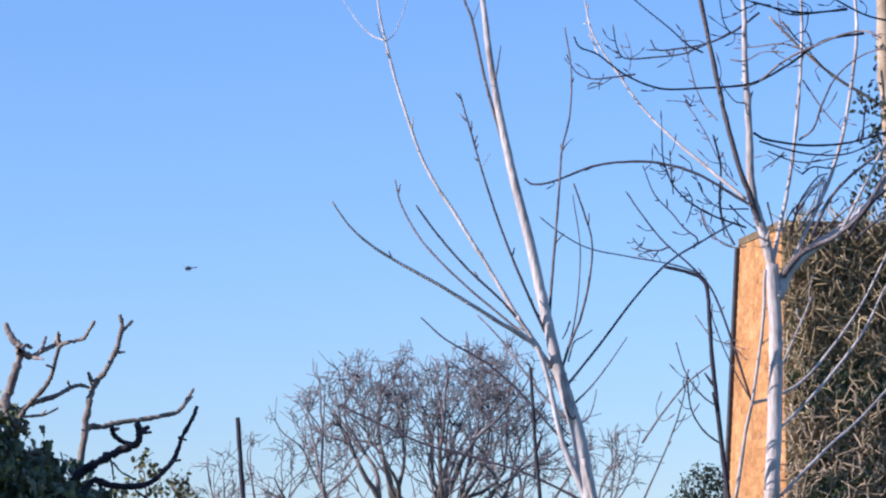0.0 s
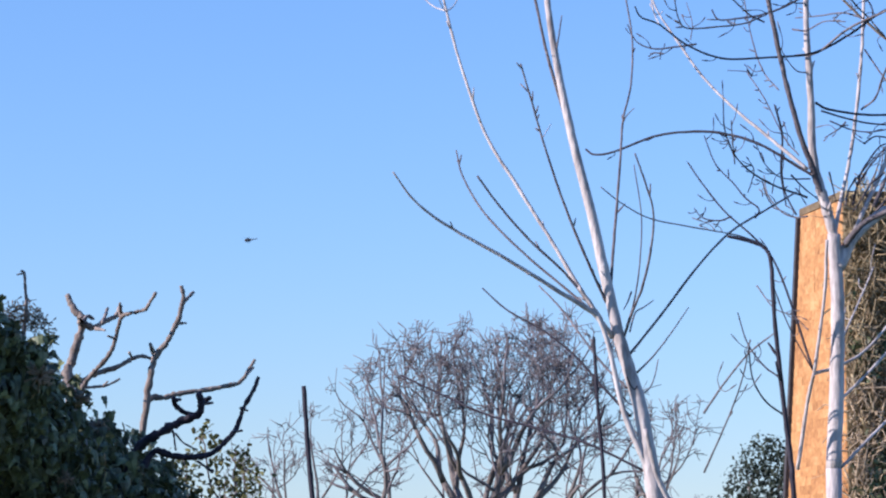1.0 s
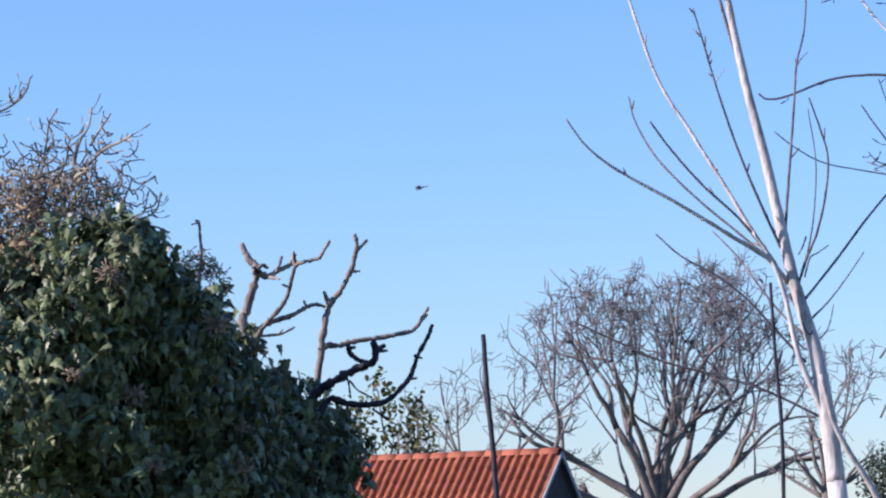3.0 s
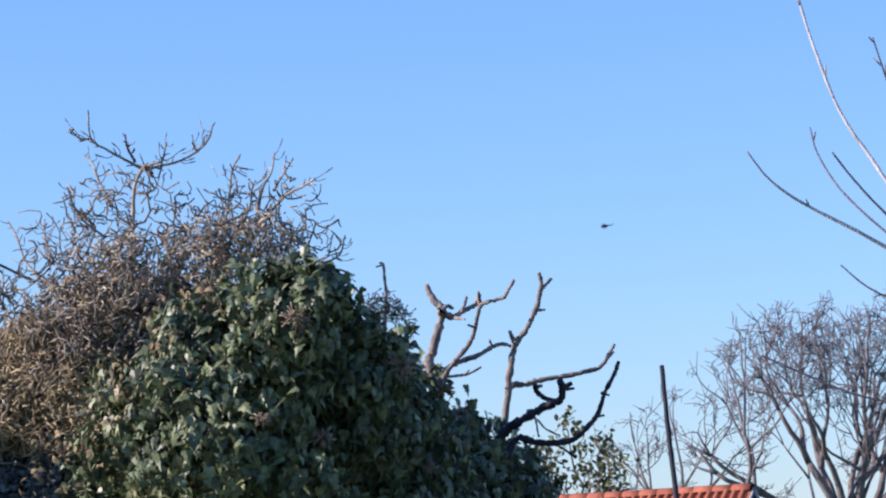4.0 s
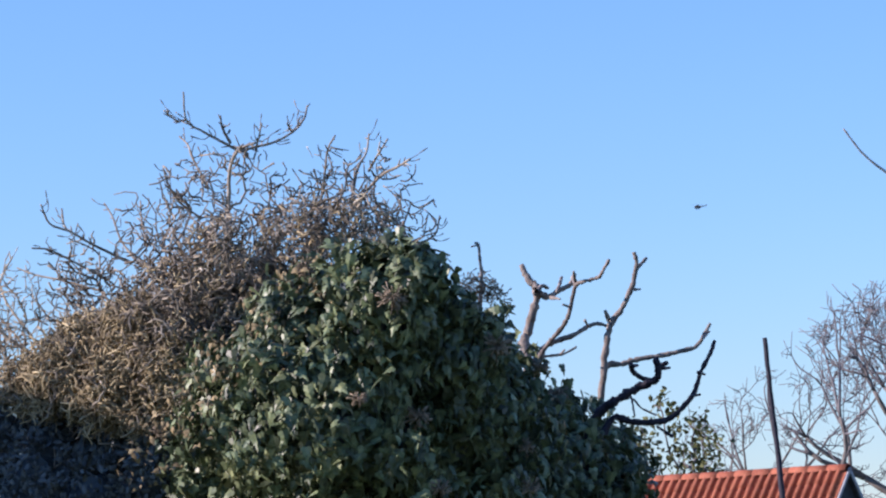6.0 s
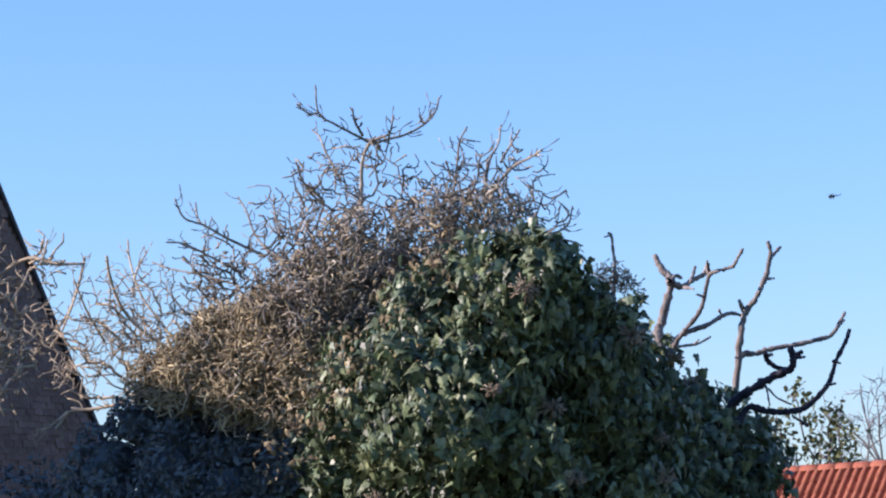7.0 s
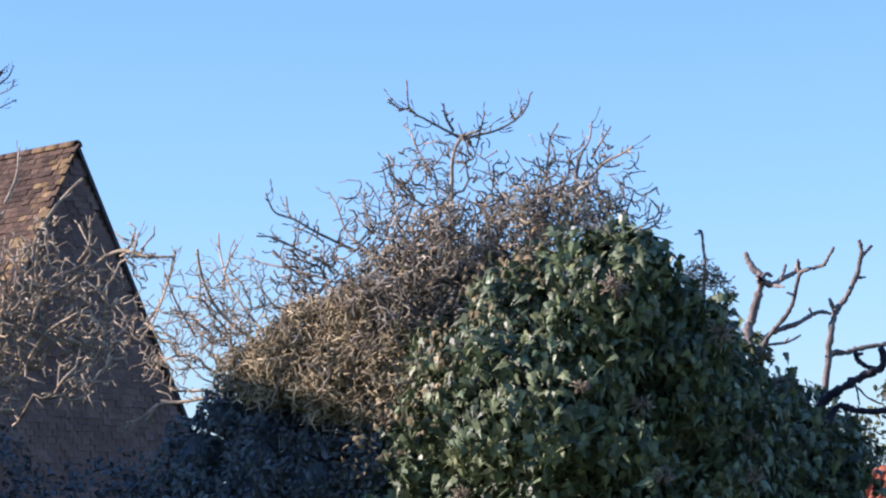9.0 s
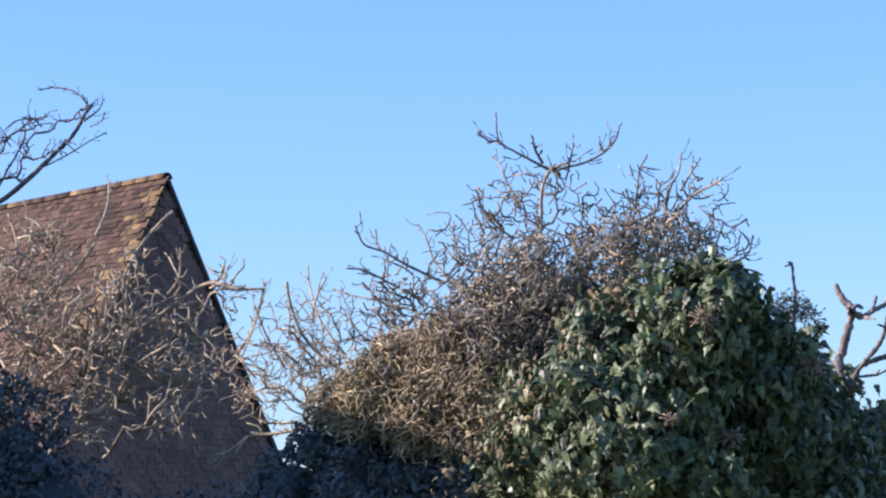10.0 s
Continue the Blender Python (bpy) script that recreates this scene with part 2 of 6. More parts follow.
def leaves_mesh(name, spots, normals, sizes, mat, outline=LEAF_OUTLINE, droop=0.6, fold=0.30, wild=0.35):
    """Many small leaves, each a folded blade of its own: they face outward and hang tip down."""
    n, k = len(spots), len(outline)
    nrm = normals + rng.standard_normal((n, 3)) * wild
    nrm /= np.linalg.norm(nrm, axis=1)[:, None]
    tip = np.array((0, 0, -1.0)) * droop + rng.standard_normal((n, 3)) * 0.5
    tip -= nrm * (tip * nrm).sum(1)[:, None]
    tip /= np.linalg.norm(tip, axis=1)[:, None] + 1e-9
    side = np.cross(tip, nrm)
    o = np.array(outline)
    v = spots[:, None] + sizes[:, None, None] * (o[None, :, 0, None] * side[:, None] + (o[None, :, 1, None] - 0.3) * tip[:, None]
                                                - (fold * np.abs(o[None, :, 0, None]) + 0.22 * np.maximum(o[None, :, 1, None], 0) ** 2) * nrm[:, None])
    mid = spots + sizes[:, None] * (0.05 * tip)
    v = np.concatenate([v, mid[:, None]], 1).reshape(-1, 3)
    faces = []
    for i in range(n):
        b = i * (k + 1)
        faces.extend((b + j, b + (j + 1) % k, b + k) for j in range(k))
    return mesh_of(name, v.tolist(), faces, mat)


def on_blobs(blobs, count, inset=0.9, rough=0.10, bare=None):
    """Places on the outside of a heap of balls (x, y, z, radius), with their outward directions."""
    b = np.array(blobs)
    pick = rng.choice(len(b), count, p=b[:, 3] ** 2 / (b[:, 3] ** 2).sum())
    d = rng.standard_normal((count, 3))
    d /= np.linalg.norm(d, axis=1)[:, None]
    p = b[pick, :3] + d * b[pick, 3][:, None]
    lump = np.array([noise.noise(Vector(q) * 4.5) + 0.55 * noise.noise(Vector(q) * 10.0) for q in p])
    p = p + d * (np.minimum(0.24, 0.5 * b[pick, 3]) * lump + rough * 0.35 * np.minimum(b[pick, 3], 0.4) * rng.standard_normal(count))[:, None]
    keep = lump > bare + 0.2 * rng.standard_normal(count) if bare is not None else np.ones(count, bool)
    for j, x in enumerate(b):
        keep &= (pick == j) | (np.linalg.norm(p - x[:3], axis=1) > x[3] * inset)
    keep &= p[:, 2] > 0.05
    return p[keep], d[keep]


def in_blobs(blobs, count):
    b = np.array(blobs)
    pick = rng.choice(len(b), count, p=b[:, 3] ** 3 / (b[:, 3] ** 3).sum())
    d = rng.standard_normal((count, 3))
    d *= (rng.random(count) ** 0.34 / np.linalg.norm(d, axis=1))[:, None]
    return b[pick, :3] + d * b[pick, 3][:, None]


def heap_mesh(name, blobs, mat, shrink=0.86, rough=0.13):
    """A lumpy closed mass made of overlapping balls."""
    bm = bmesh.new()
    for x, y, z, r in blobs:
        made = bmesh.ops.create_icosphere(bm, subdivisions=3, radius=r * shrink)["verts"]
        for q in made:
            k = 1 + rough * 3 * noise.noise(q.co * 4 / max(r, 0.2) + Vector((x, y, z)))
            q.co = Vector((x, y, z)) + q.co * k
    me = bpy.data.meshes.new(name)
    bm.to_mesh(me)
    bm.free()
    me.materials.append(mat)
    return me


def prism(name, corners, low, high, mat):
    """An upright solid over a plan outline."""
    n = len(corners)
    v = [(x, y, low) for x, y in corners] + [(x, y, high) for x, y in corners]
    f = [tuple(range(n))[::-1], tuple(range(n, 2 * n))] + [(i, (i + 1) % n, n + (i + 1) % n, n + i) for i in range(n)]
    return mesh_of(name, v, f, mat)


def slab(name, a, b, c, d, thick, mat):
    """A plate with the four given upper corners and a thickness."""
    q = [Vector(k) for k in (a, b, c, d)]
    nrm = (q[1] - q[0]).cross(q[3] - q[0]).normalized() * thick
    v = [tuple(k) for k in q] + [tuple(k - nrm) for k in q]
    return mesh_of(name, v, [(0, 1, 2, 3), (7, 6, 5, 4), (0, 4, 5, 1), (1, 5, 6, 2), (2, 6, 7, 3), (3, 7, 4, 0)], mat)


def box_mesh(name, sx, sy, sz, mat, bevel=0.0):
    bm = bmesh.new()
    bmesh.ops.create_cube(bm, size=1.0)
    for q in bm.verts:
        q.co = Vector((q.co.x * sx, q.co.y * sy, q.co.z * sz))
    if bevel:
        bmesh.ops.bevel(bm, geom=bm.edges[:], offset=bevel, segments=1, affect="EDGES")
    me = bpy.data.meshes.new(name)
    bm.to_mesh(me)
    bm.free()
    me.materials.append(mat)
    return me


# ---------------------------------------------------------------- ground
bm = bmesh.new()
bmesh.ops.create_grid(bm, x_segments=60, y_segments=60, size=1500)
for q in bm.verts:
    q.co.z = 0.0 if q.co.length < 200 else 1.2 * noise.noise(q.co * 0.004)
me = bpy.data.meshes.new("ground")
bm.to_mesh(me), bm.free()
me.materials.append(GRASS)
tagged(new("ground", me), "rough winter grass and soil of the gardens", "ground", kind="structure")

# ---------------------------------------------------------------- plain unseen wall on the sunny side, added to cast shade on the hedge
tagged(new("wall_west", prism("wall_west", [(-11.2, 11.75), (-10.9, 11.85), (-15.7, 22.1), (-16.0, 22.0)], 0, 5.60, ROOF_TILE)), "plain brown unseen wall, added to shade the hedge and lower thicket", "wall", kind="structure")


# ---------------------------------------------------------------- pale sapling in front
ash = thing('sapling', (0.763, 12.000, 0.000), 'pale-barked bare sapling with long upright shoots', 'tree')
limb(ash, BARK_PALE, 0.1003, 0.0761, (0, 0, 0), (-0.081, 0.000, 1.039), (-0.180, 0.000, 2.077), name='trunk', sides=12, knots=0.02)
limb(ash, BARK_PALE, 0.0750, 0.0190, (-0.180, 0.000, 2.073), (-0.202, 0.000, 2.285), (-0.221, 0.000, 2.398), (-0.252, 0.000, 2.579), (-0.288, 0.000, 2.703), (-0.330, 0.000, 2.852), (-0.377, 0.000, 3.070), (-0.428, 0.000, 3.311), (-0.492, 0.000, 3.575), (-0.542, 0.000, 3.818), (-0.579, 0.000, 4.041), (-0.596, 0.000, 4.198), (-0.626, 0.000, 4.422), name='trunk', sides=12, knots=0.02)
limb(ash, BARK_PALE, 0.0301, 0.0133, (-0.202, 0.000, 2.291), (-0.252, -0.016, 2.397), (-0.316, -0.032, 2.557), (-0.367, -0.048, 2.793), (-0.416, -0.064, 2.921), (-0.481, -0.080, 3.017), sides=10, knots=0.03)
limb(ash, BARK_PALE, 0.0273, 0.0182, (0.020, 0.000, 1.907), (-0.062, -0.037, 2.072), (-0.132, -0.075, 2.180), (-0.192, -0.113, 2.295), (-0.236, -0.150, 2.469), sides=10, knots=0.03)
# grey shoots below have the shaded sides of pale bark put into their colour
limb(ash, BARK_GREY_AND_SHADE, 0.0182, 0.0077, (-0.377, 0.000, 3.114), (-0.434, 0.008, 3.378), (-0.516, 0.017, 3.662), (-0.592, 0.025, 3.934), (-0.644, 0.033, 4.187), (-0.672, 0.042, 4.263), (-0.701, 0.050, 4.366))
limb(ash, BARK_GREY_AND_SHADE, 0.0042, 0.0028, (-0.644, 0.000, 4.180), (-0.633, 0.000, 4.209), (-0.618, 0.000, 4.254))
limb(ash, BARK_PALE, 0.0238, 0.0063, (-0.350, 0.000, 2.830), (-0.427, -0.067, 2.917), (-0.557, -0.133, 2.993), (-0.750, -0.200, 3.106), (-0.984, -0.267, 3.234), (-1.099, -0.333, 3.316), (-1.175, -0.400, 3.413), buds=3)
limb(ash, BARK_GREY_AND_SHADE, 0.0119, 0.0063, (-0.436, 0.000, 2.939), (-0.510, 0.080, 3.014), (-0.684, 0.160, 3.174), (-0.838, 0.240, 3.345), (-0.924, 0.320, 3.503), (-0.952, 0.400, 3.622), buds=3)
limb(ash, BARK_GREY_AND_SHADE, 0.0133, 0.0077, (-0.393, 0.000, 2.885), (-0.448, -0.040, 2.967), (-0.534, -0.080, 3.071), (-0.664, -0.120, 3.189), (-0.782, -0.160, 3.320), (-0.863, -0.200, 3.427), buds=2)
limb(ash, BARK_PALE, 0.0196, 0.0077, (-0.393, 0.000, 2.896), (-0.478, 0.037, 3.031), (-0.592, 0.075, 3.233), (-0.717, 0.113, 3.442), (-0.838, 0.150, 3.655), (-0.938, 0.188, 3.955), (-0.986, 0.225, 4.150), (-1.012, 0.262, 4.277), (-1.024, 0.300, 4.400), buds=6)
limb(ash, BARK_PALE, 0.0063, 0.0028, (-0.982, 0.000, 4.104), (-1.037, 0.100, 4.147), (-1.095, 0.200, 4.223), (-1.159, 0.300, 4.336))
limb(ash, BARK_PALE, 0.0063, 0.0028, (-0.982, 0.000, 4.104), (-0.955, 0.100, 4.147), (-0.932, 0.200, 4.218), (-0.898, 0.300, 4.343))
limb(ash, BARK_PALE, 0.0042, 0.0028, (-0.986, 0.000, 4.104), (-0.999, -0.125, 4.104), (-1.010, -0.250, 4.121))
limb(ash, BARK_GREY_AND_SHADE, 0.0133, 0.0063, (-0.371, 0.000, 2.961), (-0.426, -0.050, 3.075), (-0.491, -0.100, 3.220), (-0.556, -0.150, 3.387), (-0.617, -0.200, 3.572), (-0.660, -0.250, 3.718), (-0.697, -0.300, 3.839), buds=7)
limb(ash, BARK_PALE, 0.0042, 0.0028, (-0.614, 0.000, 3.604), (-0.595, 0.140, 3.654), (-0.575, 0.280, 3.707))
limb(ash, BARK_GREY_AND_SHADE, 0.0133, 0.0063, (-0.355, 0.000, 3.026), (-0.346, 0.057, 3.143), (-0.328, 0.114, 3.327), (-0.307, 0.171, 3.558), (-0.293, 0.229, 3.714), (-0.259, 0.286, 3.860), (-0.249, 0.343, 4.053), (-0.271, 0.400, 4.238), buds=4)
limb(ash, BARK_GREY_AND_SHADE, 0.0063, 0.0028, (-0.300, 0.000, 3.668), (-0.293, -0.150, 3.664), (-0.271, -0.300, 3.666))
limb(ash, BARK_GREY_AND_SHADE, 0.0119, 0.0063, (-0.307, 0.000, 2.830), (-0.281, -0.067, 2.910), (-0.240, -0.133, 3.010), (-0.208, -0.200, 3.153), (-0.202, -0.267, 3.273), (-0.232, -0.333, 3.370), (-0.274, -0.400, 3.477), buds=2)
limb(ash, BARK_GREY_AND_SHADE, 0.0077, 0.0042, (-0.296, 0.000, 2.874), (-0.272, -0.075, 2.952), (-0.253, -0.150, 3.073), (-0.245, -0.225, 3.257), (-0.274, -0.300, 3.450))
limb(ash, BARK_GREY_AND_SHADE, 0.0091, 0.0042, (-0.561, 0.000, 3.930), (-0.548, -0.025, 3.996), (-0.536, -0.050, 4.075))
limb(ash, BARK_DARK_AND_SHADE, 0.0119, 0.0063, (-0.287, 0.000, 2.528), (-0.391, 0.100, 2.655), (-0.497, 0.200, 2.785), (-0.616, 0.300, 2.892), (-0.749, 0.400, 2.979), (-0.851, 0.500, 3.081))
limb(ash, BARK_GREY_AND_SHADE, 0.0105, 0.0063, (-0.297, 0.000, 2.636), (-0.380, 0.100, 2.731), (-0.464, 0.200, 2.855), (-0.539, 0.300, 2.973), (-0.626, 0.400, 3.078))
limb(ash, BARK_DARK_AND_SHADE, 0.0105, 0.0077, (-0.238, 0.000, 2.321), (-0.446, 0.120, 2.432), (-0.633, 0.240, 2.500), (-0.823, 0.360, 2.560), (-0.982, 0.480, 2.639), (-1.179, 0.600, 2.742))
limb(ash, BARK_GREY_AND_SHADE, 0.0077, 0.0042, (-0.285, 0.000, 2.852), (-0.259, 0.100, 2.935), (-0.221, 0.200, 2.968), (-0.179, 0.300, 3.006))
limb(ash, BARK_GREY_AND_SHADE, 0.0105, 0.0077, (-0.290, 0.000, 2.761), (-0.163, 0.060, 2.920), (-0.027, 0.120, 3.102), (0.110, 0.180, 3.252), (0.248, 0.240, 3.345), (0.388, 0.300, 3.432))
limb(ash, BARK_GREY_AND_SHADE, 0.0091, 0.0042, (-0.258, 0.000, 2.696), (-0.188, 0.100, 2.771), (-0.112, 0.200, 2.873), (-0.042, 0.300, 2.977))
limb(ash, BARK_GREY_AND_SHADE, 0.0077, 0.0042, (-0.250, 0.000, 2.610), (-0.212, 0.067, 2.637), (-0.187, 0.133, 2.686), (-0.168, 0.200, 2.763))
limb(ash, BARK_DARK_AND_SHADE, 0.0077, 0.0042, (-0.294, 0.000, 2.744), (-0.299, 0.050, 2.722), (-0.323, 0.100, 2.753), (-0.338, 0.150, 2.824))
limb(ash, BARK_DARK_AND_SHADE, 0.0077, 0.0042, (-0.254, 0.000, 2.657), (-0.269, -0.050, 2.627), (-0.288, -0.100, 2.638), (-0.303, -0.150, 2.665))
limb(ash, BARK_DARK_AND_SHADE, 0.0077, 0.0042, (-0.271, 0.000, 2.571), (-0.294, 0.075, 2.588), (-0.324, 0.150, 2.638))
limb(ash, BARK_DARK_AND_SHADE, 0.0077, 0.0042, (-0.278, 0.000, 3.004), (-0.292, -0.075, 2.963), (-0.312, -0.150, 2.922))
limb(ash, BARK_DARK_AND_SHADE, 0.0077, 0.0042, (-0.425, 0.000, 3.092), (-0.412, 0.075, 3.068), (-0.388, 0.150, 3.044))

# ---------------------------------------------------------------- dark stems standing close by
stem_a = thing('dead_plant', (-0.209, 3.600, 0.000), 'thin dark broken stem standing upright', 'plant', 'dark dead plants')
limb(stem_a, BARK_DARK_AND_SHADE, 0.0110, 0.0055, (0.004, 0, 0), (0.004, 0.000, 0.600), (0.003, 0.000, 1.100), (0.002, 0.000, 1.450), (0.000, 0.000, 1.650), (-0.006, 0.000, 1.770), (-0.013, 0.000, 1.850), (-0.018, 0.000, 1.921), name='stalk', knots=0.04)
stem_b = thing('dead_plant', (0.199, 6.300, 0.000), 'thin dark stem beside the pale sapling', 'plant', 'dark dead plants')
limb(stem_b, BARK_DARK_AND_SHADE, 0.0110, 0.0065, (0.004, 0, 0), (0.004, 0.000, 0.700), (0.003, 0.000, 1.300), (0.002, 0.000, 1.700), (0.000, 0.000, 1.960), (-0.010, 0.000, 2.098), (-0.015, 0.000, 2.189), (-0.018, 0.000, 2.252), name='stalk', knots=0.05, buds=2)
stem_c = thing('dead_plant', (0.611, 6.700, 0.000), 'dark hooked stem bending over at the top', 'plant', 'dark dead plants')
limb(stem_c, BARK_DARK_AND_SHADE, 0.0160, 0.0070, (0.006, 0, 0), (0.006, 0.000, 0.700), (0.006, 0.000, 1.300), (0.004, 0.000, 1.750), (0.000, 0.000, 1.985), (-0.011, 0.000, 2.094), (-0.023, 0.000, 2.214), (-0.033, 0.000, 2.335), (-0.038, 0.000, 2.445), (-0.049, 0.000, 2.479), (-0.073, 0.000, 2.493), (-0.130, 0.000, 2.508), name='stalk', knots=0.05, buds=2)

# ---------------------------------------------------------------- pale tree before the ivied house
tree_b = thing('young_tree', (1.345, 13.000, 0.000), 'young pale-barked tree with many bare upright branches', 'tree')
limb(tree_b, BARK_PALE, 0.0880, 0.0651, (0, 0, 0), (0.002, 0.000, 1.193), (0.005, 0.000, 2.386), name='trunk', sides=12, knots=0.025)
limb(tree_b, BARK_PALE, 0.0660, 0.0537, (0.005, 0.000, 2.381), (0.023, 0.000, 2.722), (0.032, 0.000, 2.956), (0.032, 0.000, 3.145), (0.023, 0.000, 3.358), name='trunk', sides=12, knots=0.025)
limb(tree_b, BARK_PALE, 0.0537, 0.0167, (0.027, 0.000, 3.287), (0.019, 0.000, 3.370), (-0.021, 0.000, 3.525), (-0.057, 0.000, 3.692), (-0.063, 0.000, 3.955), (-0.074, 0.000, 4.196), (-0.075, 0.000, 4.414), (-0.092, 0.000, 4.633), buds=5)
# grey limbs of this tree are pale ones darkened as if in shade
limb(tree_b, BARK_GREY_AND_SHADE, 0.0280, 0.0182, (-0.017, 0.000, 3.501), (-0.066, -0.040, 3.637), (-0.126, -0.080, 3.798), (-0.186, -0.120, 4.029), (-0.238, -0.160, 4.272), (-0.288, -0.200, 4.514))
limb(tree_b, BARK_PALE, 0.0537, 0.0246, (0.040, 0.000, 3.216), (0.102, 0.033, 3.339), (0.206, 0.067, 3.439), (0.354, 0.100, 3.539), (0.468, 0.133, 3.653), (0.559, 0.167, 3.815), (0.714, 0.200, 4.089))
limb(tree_b, BARK_GREY_AND_SHADE, 0.0294, 0.0112, (0.067, 0.000, 3.311), (0.142, -0.075, 3.395), (0.275, -0.150, 3.455), (0.383, -0.225, 3.550), (0.444, -0.300, 3.655))
limb(tree_b, BARK_PALE, 0.0182, 0.0133, (0.028, 0.000, 3.358), (0.055, 0.058, 3.485), (0.102, 0.117, 3.662), (0.145, 0.175, 3.890), (0.180, 0.233, 4.169), (0.200, 0.292, 4.403), (0.205, 0.350, 4.614), buds=4)
limb(tree_b, BARK_PALE, 0.0196, 0.0133, (0.103, 0.000, 3.358), (0.188, 0.058, 3.533), (0.284, 0.117, 3.734), (0.352, 0.175, 3.938), (0.402, 0.233, 4.169), (0.436, 0.292, 4.403), (0.437, 0.350, 4.614), buds=4)
limb(tree_b, BARK_DARK_AND_SHADE, 0.0133, 0.0084, (-0.046, 0.000, 3.596), (-0.121, 0.075, 3.660), (-0.268, 0.150, 3.764), (-0.418, 0.225, 3.823), (-0.557, 0.300, 3.843), (-0.699, 0.375, 3.836), (-0.867, 0.450, 3.784), (-0.950, 0.525, 3.783), (-0.987, 0.600, 3.818), twigs=3)
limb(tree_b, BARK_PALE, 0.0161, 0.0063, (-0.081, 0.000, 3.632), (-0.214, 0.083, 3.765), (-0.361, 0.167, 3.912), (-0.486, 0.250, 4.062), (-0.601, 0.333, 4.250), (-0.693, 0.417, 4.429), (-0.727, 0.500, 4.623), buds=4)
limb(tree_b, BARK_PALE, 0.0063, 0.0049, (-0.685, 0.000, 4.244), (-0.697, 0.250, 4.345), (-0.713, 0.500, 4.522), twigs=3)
limb(tree_b, BARK_GREY_AND_SHADE, 0.0049, 0.0035, (-0.560, 0.000, 4.184), (-0.537, 0.250, 4.308), (-0.546, 0.500, 4.447), twigs=3)
limb(tree_b, BARK_DARK_AND_SHADE, 0.0112, 0.0063, (0.427, 0.000, 4.336), (0.256, -0.033, 4.298), (0.097, -0.067, 4.188), (-0.061, -0.100, 4.104), (-0.276, -0.133, 4.079), (-0.442, -0.167, 4.072), (-0.584, -0.200, 4.120), (-0.702, -0.233, 4.202), (-0.778, -0.267, 4.226), (-0.804, -0.300, 4.264), buds=3, twigs=3)
limb(tree_b, BARK_DARK_AND_SHADE, 0.0084, 0.0049, (-0.537, 0.000, 4.165), (-0.626, 0.100, 4.172), (-0.705, 0.200, 4.185), (-0.773, 0.300, 4.236), (-0.807, 0.400, 4.331), twigs=3)
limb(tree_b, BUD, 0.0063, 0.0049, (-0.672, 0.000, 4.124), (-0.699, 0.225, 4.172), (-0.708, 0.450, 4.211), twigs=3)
limb(tree_b, BARK_GREY_AND_SHADE, 0.0084, 0.0049, (-0.262, 0.000, 4.281), (-0.339, -0.060, 4.239), (-0.461, -0.120, 4.213), (-0.582, -0.180, 4.196), (-0.620, -0.240, 4.219), (-0.640, -0.300, 4.278), buds=4, twigs=3)
limb(tree_b, BARK_DARK_AND_SHADE, 0.0112, 0.0063, (-0.074, 0.000, 2.792), (-0.139, 0.067, 3.034), (-0.211, 0.133, 3.256), (-0.292, 0.200, 3.373), (-0.406, 0.267, 3.491), (-0.497, 0.333, 3.623), (-0.553, 0.400, 3.724), twigs=3)
limb(tree_b, BARK_DARK_AND_SHADE, 0.0098, 0.0049, (-0.083, 0.000, 3.513), (-0.255, -0.100, 3.562), (-0.379, -0.200, 3.636), (-0.441, -0.300, 3.737), (-0.456, -0.400, 3.855), buds=5, twigs=3)
limb(tree_b, BARK_GREY_AND_SHADE, 0.0063, 0.0049, (-0.383, 0.000, 3.656), (-0.402, -0.150, 3.738), (-0.417, -0.300, 3.788), buds=4, twigs=3)
limb(tree_b, BARK_DARK_AND_SHADE, 0.0084, 0.0049, (-0.300, 0.000, 3.429), (-0.279, 0.080, 3.477), (-0.329, 0.160, 3.536), (-0.371, 0.240, 3.609), (-0.441, 0.320, 3.706), (-0.483, 0.400, 3.842), buds=5, twigs=3)
limb(tree_b, BARK_DARK_AND_SHADE, 0.0084, 0.0049, (-0.402, 0.000, 3.434), (-0.440, 0.133, 3.436), (-0.502, 0.267, 3.467), (-0.530, 0.400, 3.527), buds=4, twigs=3)
limb(tree_b, BARK_DARK_AND_SHADE, 0.0049, 0.0035, (-0.330, 0.000, 3.536), (-0.322, -0.117, 3.566), (-0.324, -0.233, 3.602), (-0.379, -0.350, 3.612), buds=3, twigs=3)
limb(tree_b, BARK_GREY_AND_SHADE, 0.0084, 0.0049, (-0.251, 0.000, 4.257), (-0.316, -0.075, 4.272), (-0.392, -0.150, 4.322), (-0.490, -0.225, 4.384), (-0.569, -0.300, 4.432), twigs=3)
limb(tree_b, BARK_DARK_AND_SHADE, 0.0098, 0.0063, (-0.011, 0.000, 4.426), (-0.113, 0.060, 4.359), (-0.228, 0.120, 4.318), (-0.344, 0.180, 4.310), (-0.424, 0.240, 4.318), (-0.449, 0.300, 4.372), twigs=3)
limb(tree_b, BARK_GREY_AND_SHADE, 0.0063, 0.0049, (-0.195, 0.000, 3.967), (-0.251, 0.117, 4.073), (-0.287, 0.233, 4.243), (-0.306, 0.350, 4.427), buds=5, twigs=3)
limb(tree_b, BARK_DARK_AND_SHADE, 0.0063, 0.0035, (-0.324, 0.000, 4.056), (-0.300, 0.100, 4.046), (-0.316, 0.200, 4.084), (-0.386, 0.300, 4.108), twigs=3)
